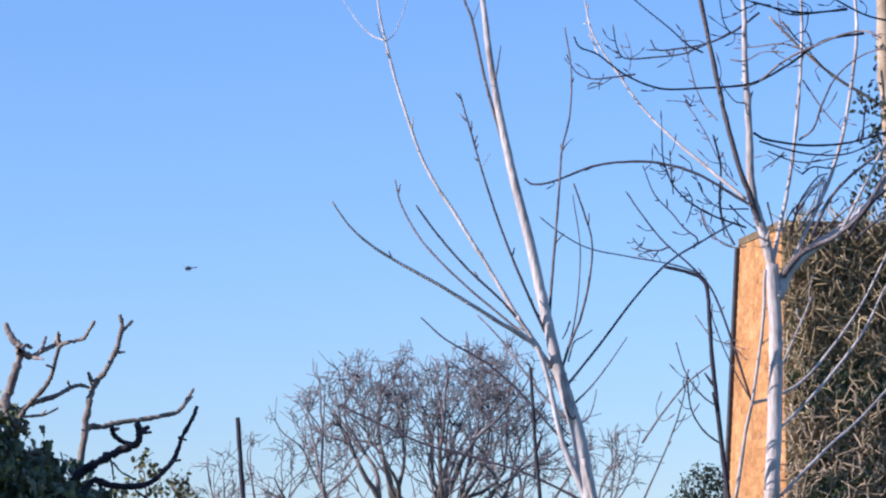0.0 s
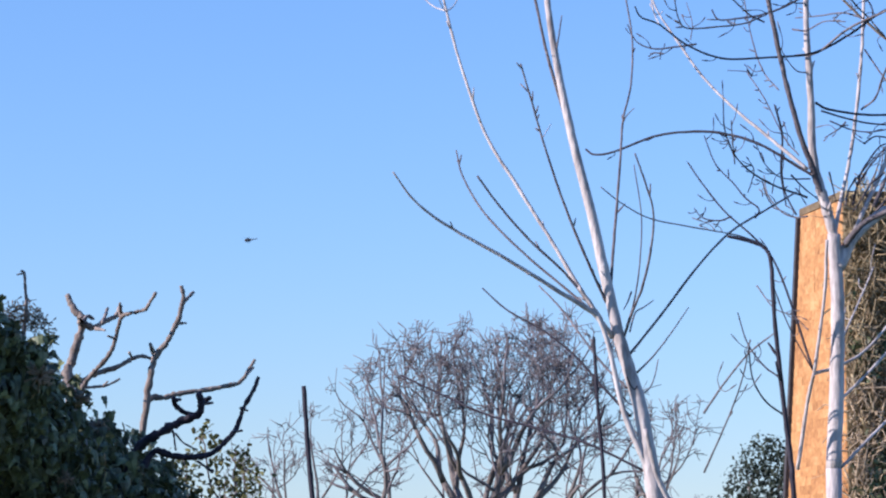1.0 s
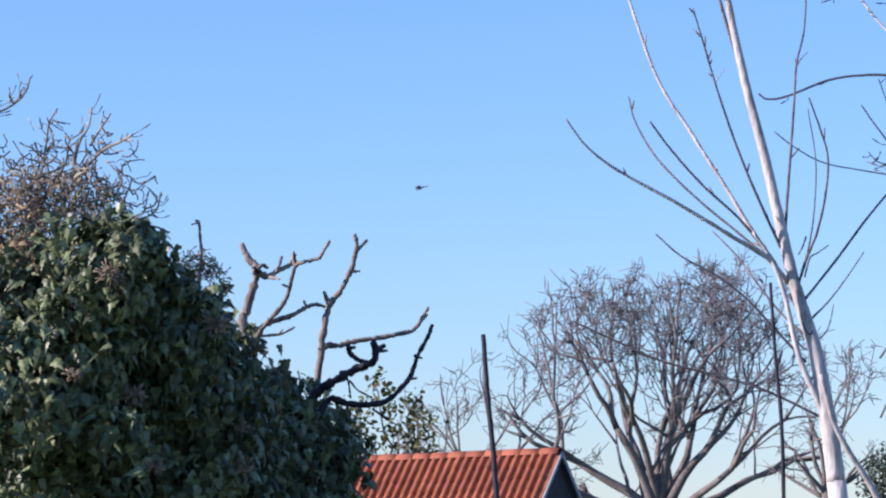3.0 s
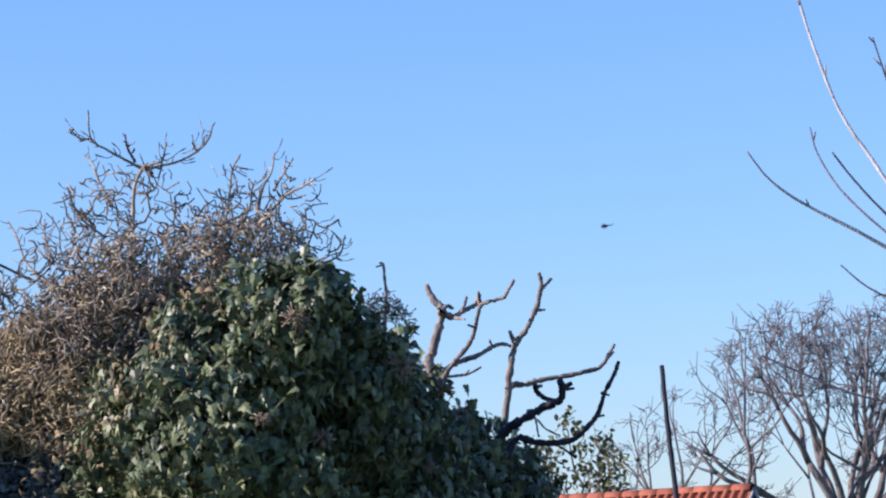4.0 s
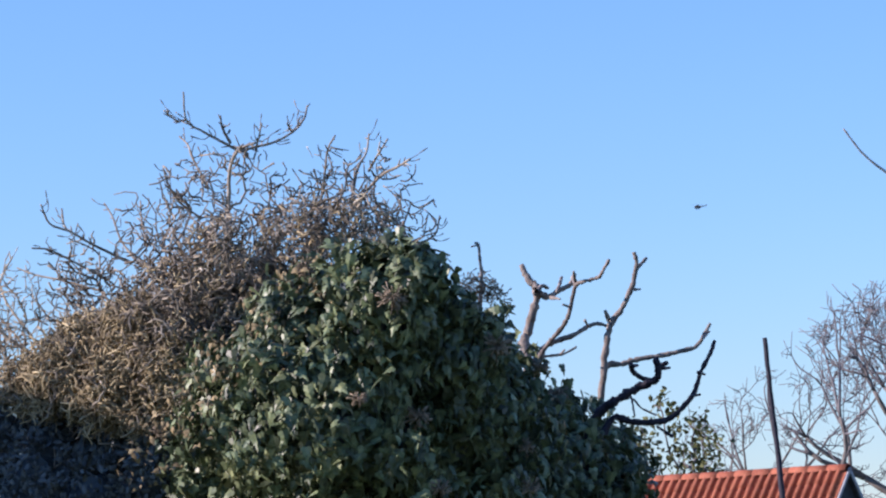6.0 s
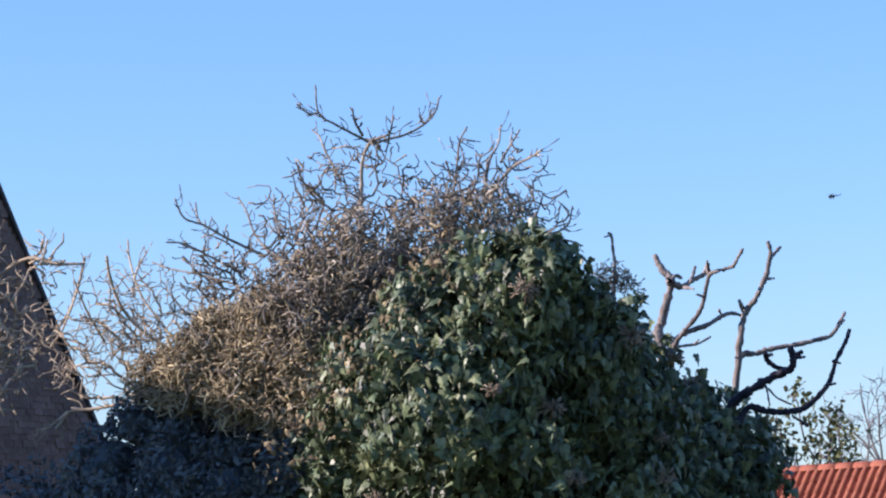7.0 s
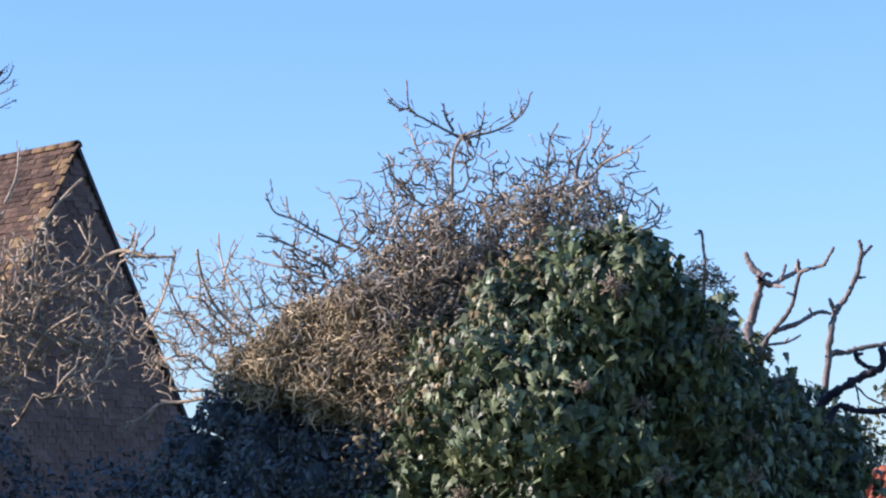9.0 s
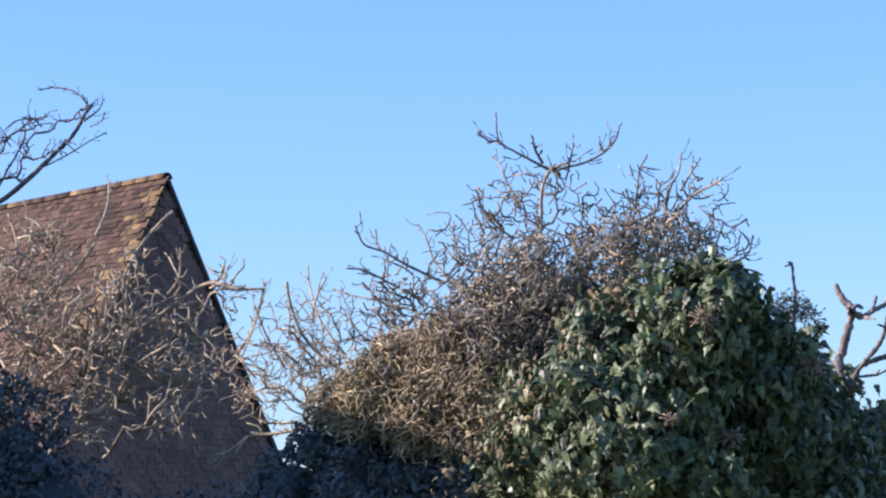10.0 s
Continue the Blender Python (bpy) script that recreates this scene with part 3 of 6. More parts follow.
limb(tree_b, BARK_GREY_AND_SHADE, 0.0063, 0.0049, (-0.116, 0.000, 3.692), (-0.165, 0.100, 3.780), (-0.238, 0.200, 3.967), (-0.301, 0.300, 4.096), buds=3, twigs=3)
limb(tree_b, BARK_DARK_AND_SHADE, 0.0084, 0.0049, (-0.131, 0.000, 3.441), (-0.165, 0.075, 3.536), (-0.174, 0.150, 3.643), (-0.163, 0.225, 3.825), (-0.189, 0.300, 3.960), buds=4, twigs=3)
limb(tree_b, BARK_GREY_AND_SHADE, 0.0063, 0.0049, (-0.387, 0.000, 3.692), (-0.432, -0.300, 3.713), twigs=3)
limb(tree_b, BARK_GREY_AND_SHADE, 0.0084, 0.0049, (-0.084, 0.000, 3.434), (-0.126, 0.050, 3.436), (-0.181, 0.100, 3.467), (-0.235, 0.150, 3.547), (-0.246, 0.200, 3.639), twigs=3)
limb(tree_b, BARK_DARK_AND_SHADE, 0.0112, 0.0084, (-0.042, 0.000, 3.912), (0.021, 0.040, 3.890), (0.191, 0.080, 3.873), (0.363, 0.120, 3.890), (0.532, 0.160, 3.940), (0.663, 0.200, 3.979), twigs=3)
limb(tree_b, BARK_DARK_AND_SHADE, 0.0084, 0.0063, (-0.019, 0.000, 3.878), (0.090, 0.025, 3.849), (0.211, 0.050, 3.829), (0.357, 0.075, 3.836), (0.504, 0.100, 3.901), twigs=3)
limb(tree_b, BARK_DARK_AND_SHADE, 0.0063, 0.0049, (0.016, 0.000, 3.835), (0.095, -0.033, 3.794), (0.173, -0.067, 3.776), (0.287, -0.100, 3.789), buds=3, twigs=3)
limb(tree_b, BARK_GREY_AND_SHADE, 0.0084, 0.0049, (0.165, 0.000, 4.269), (0.093, 0.100, 4.314), (-0.005, 0.200, 4.322), (-0.092, 0.300, 4.335), twigs=3)
limb(tree_b, BARK_GREY_AND_SHADE, 0.0112, 0.0084, (-0.122, 0.000, 4.112), (-0.036, -0.083, 4.112), (0.074, -0.167, 4.187), (0.183, -0.250, 4.229), (0.289, -0.333, 4.259), (0.371, -0.417, 4.258), (0.427, -0.500, 4.213), twigs=4)
limb(tree_b, BARK_GREY_AND_SHADE, 0.0098, 0.0063, (0.147, 0.000, 3.883), (0.197, -0.083, 3.916), (0.223, -0.167, 3.996), (0.273, -0.250, 4.099), (0.357, -0.333, 4.165), (0.438, -0.417, 4.183), (0.518, -0.500, 4.178), twigs=3)
limb(tree_b, BARK_DARK_AND_SHADE, 0.0098, 0.0063, (0.358, 0.000, 4.438), (0.179, -0.100, 4.404), (0.051, -0.200, 4.399), (-0.076, -0.300, 4.408), twigs=3)
limb(tree_b, BARK_DARK_AND_SHADE, 0.0098, 0.0063, (0.594, 0.000, 4.378), (0.439, -0.100, 4.387), (0.320, -0.200, 4.418), (0.227, -0.300, 4.444), twigs=3)
limb(tree_b, BARK_DARK_AND_SHADE, 0.0098, 0.0063, (0.106, 0.000, 3.501), (0.118, -0.067, 3.550), (0.163, -0.133, 3.623), (0.226, -0.200, 3.695), buds=2, twigs=3)
limb(tree_b, BARK_GREY_AND_SHADE, 0.0084, 0.0049, (0.082, 0.000, 3.830), (0.056, 0.050, 3.808), (0.002, 0.100, 3.780), twigs=3)
limb(tree_b, BARK_DARK_AND_SHADE, 0.0063, 0.0049, (0.196, 0.000, 4.426), (0.178, -0.100, 4.356), (0.154, -0.200, 4.299), twigs=3)
limb(tree_b, BARK_PALE, 0.0147, 0.0084, (-0.069, 0.000, 2.778), (0.059, 0.100, 2.825), (0.197, 0.200, 2.922), (0.415, 0.300, 3.198), (0.586, 0.400, 3.510))
limb(tree_b, BARK_PALE, 0.0133, 0.0084, (0.027, 0.000, 2.663), (0.117, 0.100, 2.742), (0.270, 0.200, 2.899), (0.437, 0.300, 3.108), (0.553, 0.400, 3.315), (0.647, 0.500, 3.401))
limb(tree_b, BARK_PALE, 0.0112, 0.0063, (0.030, 0.000, 2.881), (0.127, 0.150, 3.067), (0.221, 0.300, 3.258), twigs=3)
limb(tree_b, BARK_PALE, 0.0133, 0.0084, (0.030, 0.000, 2.386), (0.265, 0.200, 2.611), (0.419, 0.400, 2.739), (0.628, 0.600, 2.945))
limb(tree_b, BARK_PALE, 0.0182, 0.0147, (-0.144, 0.000, 2.381), (-0.109, -0.100, 2.644), (-0.089, -0.200, 2.760))
limb(tree_b, BARK_PALE, 0.0147, 0.0133, (-0.069, 0.000, 2.778), (-0.028, -0.075, 3.092), (-0.021, -0.150, 3.314))
limb(tree_b, BARK_DARK_AND_SHADE, 0.0084, 0.0049, (-0.214, 0.000, 2.764), (-0.274, 0.067, 2.822), (-0.333, 0.133, 2.923), (-0.365, 0.200, 3.054), twigs=3)
limb(tree_b, BARK_DARK_AND_SHADE, 0.0084, 0.0063, (-0.193, 0.000, 2.605), (-0.275, -0.067, 2.658), (-0.332, -0.133, 2.745), (-0.352, -0.200, 2.862), twigs=3)
limb(tree_b, BARK_GREY_AND_SHADE, 0.0098, 0.0063, (-0.526, 0.000, 2.617), (-0.451, -0.100, 2.725), (-0.353, -0.200, 2.843), (-0.257, -0.300, 2.914), twigs=3)
limb(tree_b, BARK_GREY_AND_SHADE, 0.0084, 0.0049, (-0.528, 0.000, 2.372), (-0.431, -0.133, 2.595), (-0.382, -0.267, 2.745), (-0.361, -0.400, 2.881), twigs=3)
limb(tree_b, BARK_GREY_AND_SHADE, 0.0063, 0.0049, (-0.273, 0.000, 3.320), (-0.393, -0.040, 3.353), (-0.583, -0.080, 3.383), (-0.748, -0.120, 3.413), (-0.866, -0.160, 3.473), (-0.948, -0.200, 3.532), twigs=3)
limb(tree_b, BARK_GREY_AND_SHADE, 0.0063, 0.0035, (-0.299, 0.000, 3.145), (-0.235, -0.067, 3.043), (-0.158, -0.133, 3.001), (-0.109, -0.200, 2.936), buds=4, twigs=3)
limb(tree_b, BARK_GREY_AND_SHADE, 0.0063, 0.0049, (-0.081, 0.000, 2.804), (-0.170, -0.100, 2.946), (-0.241, -0.200, 3.098), (-0.254, -0.300, 3.156), twigs=3)
limb(tree_b, BARK_GREY_AND_SHADE, 0.0084, 0.0049, (0.167, 0.000, 4.136), (0.225, -0.100, 4.009), (0.253, -0.200, 3.938), (0.286, -0.300, 3.873), twigs=3)
limb(tree_b, BARK_GREY_AND_SHADE, 0.0084, 0.0049, (0.084, 0.000, 4.390), (0.150, 0.075, 4.333), (0.211, 0.150, 4.294), (0.262, 0.225, 4.253), (0.331, 0.300, 4.207), twigs=3)
limb(tree_b, BARK_DARK_AND_SHADE, 0.0098, 0.0063, (0.426, 0.000, 4.027), (0.400, -0.150, 3.940), (0.371, -0.300, 3.840), twigs=3)
limb(tree_b, BARK_GREY_AND_SHADE, 0.0084, 0.0049, (-0.133, 0.000, 4.225), (-0.083, -0.100, 4.200), (-0.022, -0.200, 4.216), (0.056, -0.300, 4.195), twigs=3)
limb(tree_b, BARK_DARK_AND_SHADE, 0.0084, 0.0049, (0.156, 0.000, 3.739), (0.212, 0.067, 3.779), (0.291, 0.133, 3.785), (0.372, 0.200, 3.821), twigs=3)
limb(tree_b, BARK_GREY_AND_SHADE, 0.0098, 0.0063, (0.199, 0.000, 3.453), (0.267, -0.033, 3.524), (0.334, -0.067, 3.581), (0.401, -0.100, 3.623), twigs=3)
limb(tree_b, BARK_GREY_AND_SHADE, 0.0063, 0.0049, (0.105, 0.000, 3.453), (0.161, 0.067, 3.534), (0.218, 0.133, 3.641), (0.251, 0.200, 3.724), twigs=3)
limb(tree_b, BARK_DARK_AND_SHADE, 0.0084, 0.0049, (0.358, 0.000, 4.443), (0.206, -0.075, 4.407), (0.103, -0.150, 4.386), (0.001, -0.225, 4.408), (-0.099, -0.300, 4.415), twigs=3)
limb(tree_b, BARK_GREY_AND_SHADE, 0.0063, 0.0049, (0.068, 0.000, 4.475), (0.061, -0.100, 4.392), (0.061, -0.200, 4.299), twigs=3)
limb(tree_b, BARK_GREY_AND_SHADE, 0.0063, 0.0049, (0.037, 0.000, 4.458), (-0.029, -0.067, 4.448), (-0.107, -0.133, 4.409), (-0.159, -0.200, 4.454), twigs=3)
limb(tree_b, BARK_DARK_AND_SHADE, 0.0063, 0.0049, (-0.076, 0.000, 4.336), (-0.135, -0.067, 4.327), (-0.173, -0.133, 4.361), (-0.195, -0.200, 4.442), twigs=3)
limb(tree_b, BARK_GREY_AND_SHADE, 0.0063, 0.0035, (-0.071, 0.000, 4.039), (-0.129, -0.067, 4.039), (-0.186, -0.133, 4.098), (-0.233, -0.200, 4.180), twigs=2)
limb(tree_b, BARK_DARK_AND_SHADE, 0.0063, 0.0035, (-0.070, 0.000, 3.591), (-0.194, -0.067, 3.586), (-0.269, -0.133, 3.635), (-0.308, -0.200, 3.706), twigs=2, buds=3)
limb(tree_b, BARK_DARK_AND_SHADE, 0.010, 0.006, (0.105, 0.000, 3.479), (0.139, 0.050, 3.600), (0.180, 0.100, 3.675), (0.240, 0.150, 3.750), (0.287, 0.200, 3.771), twigs=2)
limb(tree_b, BARK_GREY_AND_SHADE, 0.018, 0.011, (0.191, 0.000, 3.472), (0.266, 0.050, 3.626), (0.367, 0.100, 3.741), (0.510, 0.150, 3.857), (0.640, 0.200, 3.974), twigs=2)
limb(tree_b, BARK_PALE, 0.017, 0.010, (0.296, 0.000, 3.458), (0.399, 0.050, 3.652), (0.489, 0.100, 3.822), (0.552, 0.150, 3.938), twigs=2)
limb(tree_b, BARK_DARK_AND_SHADE, 0.013, 0.009, (0.335, 0.000, 3.458), (0.437, 0.050, 3.605), (0.539, 0.100, 3.700), (0.628, 0.150, 3.769), twigs=2)
limb(tree_b, BARK_GREY_AND_SHADE, 0.009, 0.005, (0.072, 0.000, 3.479), (0.099, 0.050, 3.560), (0.179, 0.100, 3.661), (0.233, 0.150, 3.723), twigs=2)
limb(tree_b, BARK_DARK_AND_SHADE, 0.008, 0.005, (-0.149, 0.000, 3.607), (-0.093, 0.050, 3.561), (-0.023, 0.100, 3.514), twigs=2)
limb(tree_b, BARK_GREY_AND_SHADE, 0.008, 0.005, (0.009, 0.000, 3.619), (0.029, 0.050, 3.560), (0.044, 0.100, 3.507), twigs=2)
limb(tree_b, BARK_GREY_AND_SHADE, 0.009, 0.005, (0.139, 0.000, 3.499), (0.185, 0.050, 3.573), (0.232, 0.100, 3.634), (0.256, 0.150, 3.750), twigs=2)
limb(tree_b, BARK_DARK_AND_SHADE, 0.010, 0.006, (-0.211, 0.000, 3.901), (-0.179, 0.050, 3.776), (-0.183, 0.100, 3.636), (-0.158, 0.150, 3.498), twigs=2)
limb(tree_b, BARK_GREY_AND_SHADE, 0.007, 0.004, (-0.269, 0.000, 3.581), (-0.246, 0.050, 3.521), (-0.209, 0.100, 3.481), twigs=2)
limb(tree_b, BARK_GREY_AND_SHADE, 0.012, 0.008, (0.375, 0.000, 3.465), (0.489, 0.050, 3.558), (0.577, 0.100, 3.606), twigs=2)

# ---------------------------------------------------------------- dead tree behind the ivy
dead_tree = thing('dead_tree', (-1.957, 15.600, 0.000), 'dead tree with crooked broken grey-brown boughs', 'tree')
dead_tree.location, dead_tree.scale = (-2.055, 16.38, -0.08), (1.05, 1.05, 1.05)
limb(dead_tree, BARK_DEAD, 0.20, 0.09, (0, 0, 0), (0.02, 0, 1.2), (-0.064, 0.000, 2.245), name='trunk', sides=10)
limb(dead_tree, BARK_DEAD, 0.067, 0.031, (-0.059, 0.000, 2.239), (-0.165, 0.014, 2.643), (-0.224, 0.029, 2.986), (-0.211, 0.043, 3.087), (-0.183, 0.057, 3.186), (-0.159, 0.071, 3.301), (-0.202, 0.086, 3.356), (-0.244, 0.100, 3.434), knots=0.13)
limb(dead_tree, BARK_DEAD, 0.025, 0.017, (-0.155, 0.000, 3.288), (-0.132, 0.050, 3.320), (-0.108, 0.100, 3.313), knots=0.13)
limb(dead_tree, BARK_DEAD, 0.042, 0.022, (-0.161, 0.000, 3.288), (-0.148, 0.050, 3.281), (-0.104, 0.100, 3.270), (-0.060, 0.150, 3.304), (-0.005, 0.200, 3.341), (0.008, 0.250, 3.395), knots=0.13)
limb(dead_tree, BARK_DEAD, 0.020, 0.014, (-0.050, 0.000, 3.283), (-0.053, 0.125, 3.330), (-0.056, 0.250, 3.383), knots=0.13)
limb(dead_tree, BARK_DEAD, 0.020, 0.011, (-0.079, 0.000, 3.253), (-0.011, -0.200, 3.224), knots=0.13)
limb(dead_tree, BARK_DEAD, 0.020, 0.014, (0.054, 0.000, 3.317), (0.059, -0.150, 3.324), (0.073, -0.300, 3.346), knots=0.13)
limb(dead_tree, BARK_DEAD, 0.028, 0.017, (-0.198, 0.000, 2.869), (-0.118, -0.033, 2.991), (-0.061, -0.067, 3.050), (0.003, -0.100, 3.120), (0.032, -0.133, 3.186), (0.065, -0.167, 3.288), (0.106, -0.200, 3.305), (0.186, -0.233, 3.320), (0.211, -0.267, 3.343), (0.250, -0.300, 3.399), knots=0.13)
limb(dead_tree, BARK_DEAD, 0.014, 0.011, (0.004, 0.000, 3.206), (0.017, -0.300, 3.185), knots=0.13)
limb(dead_tree, BARK_DEAD, 0.017, 0.011, (0.042, 0.000, 3.312), (-0.010, 0.300, 3.389), knots=0.13)
limb(dead_tree, BARK_DEAD, 0.042, 0.022, (-0.037, 0.000, 2.216), (0.081, -0.010, 2.351), (0.159, -0.020, 2.740), (0.184, -0.030, 2.935), (0.207, -0.040, 3.060), (0.227, -0.050, 3.115), (0.281, -0.060, 3.181), (0.334, -0.070, 3.285), (0.351, -0.080, 3.345), (0.363, -0.090, 3.400), (0.352, -0.100, 3.455), knots=0.13)
limb(dead_tree, BARK_DEAD, 0.020, 0.017, (0.347, 0.000, 3.376), (0.368, 0.050, 3.409), (0.395, 0.100, 3.445), knots=0.13)
limb(dead_tree, BARK_DEAD, 0.017, 0.011, (0.326, 0.000, 3.276), (0.355, 0.100, 3.290), knots=0.13)
limb(dead_tree, BARK_DEAD, 0.028, 0.017, (0.221, 0.000, 3.105), (0.211, -0.050, 3.129), (0.201, -0.100, 3.167), knots=0.13)
limb(dead_tree, BARK_DEAD, 0.017, 0.011, (0.201, 0.000, 3.027), (0.178, 0.000, 3.022), knots=0.13)
limb(dead_tree, BARK_DEAD, 0.036, 0.017, (-0.163, 0.000, 2.642), (-0.202, 0.029, 2.872), (-0.130, 0.057, 3.007), (-0.075, 0.086, 3.041), (0.007, 0.114, 3.069), (0.077, 0.143, 3.111), (0.131, 0.171, 3.131), (0.178, 0.200, 3.117), knots=0.13)
limb(dead_tree, BARK_DEAD, 0.014, 0.011, (0.102, 0.000, 3.102), (0.110, -0.200, 3.112), knots=0.13)
limb(dead_tree, BARK_DEAD, 0.017, 0.011, (-0.152, 0.000, 2.958), (-0.098, 0.067, 2.967), (-0.041, 0.133, 2.981), (0.015, 0.200, 3.018), knots=0.13)
limb(dead_tree, BARK_DEAD, 0.011, 0.008, (-0.044, 0.000, 2.965), (0.005, -0.200, 2.971), knots=0.13)
limb(dead_tree, BARK_DEAD, 0.034, 0.017, (0.152, 0.000, 2.770), (0.188, 0.025, 2.900), (0.250, 0.050, 2.910), (0.347, 0.075, 2.936), (0.457, 0.100, 2.951), (0.568, 0.125, 2.976), (0.623, 0.150, 2.993), (0.668, 0.175, 3.058), (0.697, 0.200, 3.113), knots=0.13)
limb(dead_tree, BARK_DEAD, 0.017, 0.011, (0.665, 0.000, 3.014), (0.692, 0.200, 3.073), knots=0.13)
# near-black here paints the shade of the ivy on these lower boughs
limb(dead_tree, BARK_DARK_AND_SHADE, 0.046, 0.031, (0.173, -1.200, 2.296), (0.262, -1.219, 2.550), (0.350, -1.237, 2.628), (0.413, -1.256, 2.658), (0.481, -1.275, 2.693), (0.535, -1.294, 2.709), (0.568, -1.312, 2.732), (0.574, -1.331, 2.774), (0.565, -1.350, 2.807), knots=0.13)
limb(dead_tree, BARK_DARK_AND_SHADE, 0.023, 0.013, (0.562, -1.200, 2.798), (0.577, -1.125, 2.788), (0.601, -1.050, 2.793), knots=0.13)
limb(dead_tree, BARK_DARK_AND_SHADE, 0.021, 0.013, (0.601, -1.200, 2.802), (0.560, -1.125, 2.804), (0.533, -1.050, 2.837), knots=0.13)
limb(dead_tree, BARK_DARK_AND_SHADE, 0.028, 0.021, (0.525, -1.200, 2.722), (0.480, -1.250, 2.741), (0.455, -1.300, 2.764), (0.451, -1.350, 2.791), knots=0.13)
limb(dead_tree, BARK_DARK_AND_SHADE, 0.021, 0.015, (0.440, -1.200, 2.793), (0.451, -1.050, 2.810), knots=0.13)
limb(dead_tree, BARK_DARK_AND_SHADE, 0.036, 0.018, (0.226, -1.200, 2.320), (0.336, -1.185, 2.549), (0.425, -1.170, 2.542), (0.514, -1.155, 2.536), (0.590, -1.140, 2.547), (0.641, -1.125, 2.580), (0.708, -1.110, 2.656), (0.726, -1.095, 2.695), (0.748, -1.080, 2.768), (0.792, -1.065, 2.851), (0.814, -1.050, 2.914), knots=0.13)
limb(dead_tree, BARK_DARK_AND_SHADE, 0.015, 0.010, (0.745, -1.200, 2.756), (0.763, -1.050, 2.757), knots=0.13)
limb(dead_tree, BARK_DARK_AND_SHADE, 0.018, 0.010, (0.715, -1.200, 2.649), (0.761, -1.350, 2.642), knots=0.13)
limb(dead_tree, BARK_DARK_AND_SHADE, 0.013, 0.008, (0.430, -1.200, 2.661), (0.447, -1.275, 2.622), (0.463, -1.350, 2.555), knots=0.13)
limb(dead_tree, BARK_DARK_AND_SHADE, 0.018, 0.010, (0.618, -1.200, 2.465), (0.595, -1.275, 2.482), (0.563, -1.350, 2.505), knots=0.13)
limb(dead_tree, BARK_DARK_AND_SHADE, 0.010, 0.008, (0.445, -1.200, 2.642), (0.490, -1.275, 2.594), (0.560, -1.350, 2.556), knots=0.13)
limb(dead_tree, BARK_DEAD, 0.023, 0.010, (-0.261, -1.300, 2.931), (-0.239, -1.300, 3.139), (-0.233, -1.300, 3.243), (-0.240, -1.300, 3.322), (-0.244, -1.300, 3.375), (-0.262, -1.300, 3.384), knots=0.13)
limb(dead_tree, BARK_DEAD, 0.010, 0.008, (-0.244, -1.300, 3.373), (-0.279, -1.300, 3.366), knots=0.13)
limb(dead_tree, BARK_DEAD, 0.026, 0.015, (-0.634, -1.300, 3.290), (-0.609, -1.300, 3.389), (-0.597, -1.300, 3.441), (-0.593, -1.300, 3.499), knots=0.13)
tuft = Tubes(4)
for c in [(-0.265, -1.300, 3.206), (-0.200, -1.300, 3.189), (-0.228, -1.300, 3.151), (-0.163, -1.300, 3.135), (-0.301, -1.300, 3.168)]:
    for _ in range(40):
        d = rng.standard_normal(3)
        d /= np.linalg.norm(d)
        q = np.array(c) + rng.standard_normal(3) * 0.02
        tuft.add([q, q + d * 0.03, q + d * 0.05], [0.0015, 0.0015, 0.004])
part('seed_tuft', tuft.mesh('seed_tuft', IVY_BLOOM), dead_tree, 'pale dry seed tufts', 'stuff')

# ---------------------------------------------------------------- ivy mound
IVY = [
    (-2.80, 14.00, 2.60, 0.50),
    (-2.61, 14.00, 3.08, 0.28),
    (-2.36, 14.00, 2.81, 0.28),
    (-2.45, 14.00, 3.19, 0.14),
    (-2.22, 14.00, 2.94, 0.13),
    (-2.09, 14.00, 3.00, 0.07),
    (-1.78, 14.20, 2.31, 0.29),
    (-2.11, 14.00, 2.57, 0.20),
    (-2.26, 14.00, 2.50, 0.45),
    (-3.15, 14.00, 2.53, 0.35),
    (-3.34, 14.00, 2.33, 0.30),
    (-2.85, 14.00, 2.93, 0.28),
    (-2.71, 14.00, 2.06, 0.78),
    (-2.05, 14.00, 2.04, 0.58),
    (-3.45, 14.00, 2.08, 0.30),
    (-1.66, 14.20, 2.13, 0.19),
]
IVY += [
    (-2.98, 14.00, 1.44, 0.76),
    (-2.17, 14.00, 1.29, 1.00),
    (-1.81, 14.20, 2.65, 0.08),
    (-2.54, 14.00, 3.28, 0.09),
    (-2.00, 14.00, 2.77, 0.08),
    (-2.34, 14.00, 3.18, 0.11),
    (-2.28, 14.00, 3.05, 0.11),
    (-3.03, 14.00, 2.92, 0.26),
    (-3.22, 14.00, 2.69, 0.29),
    (-2.89, 14.00, 3.14, 0.15),
]
# the mound has a blunt ridge towards the camera: one face to the sun, the other away from it
for i, (x, y, z, r) in enumerate(IVY):
    ridge = -2.56 + 0.8 * (min(3.2, max(2.0, z)) - 2.9)
    k = 1.02 - 0.072 * min(0.9, max(0.0, x + 3.35)) + 0.115 * max(0.0, x - ridge)
    if x > -2.42 and 2.45 < z < 3.3:
        r = r * 0.90
    IVY[i] = (x * k, y * k, 1.6 + (z - 1.6) * k, r * k)
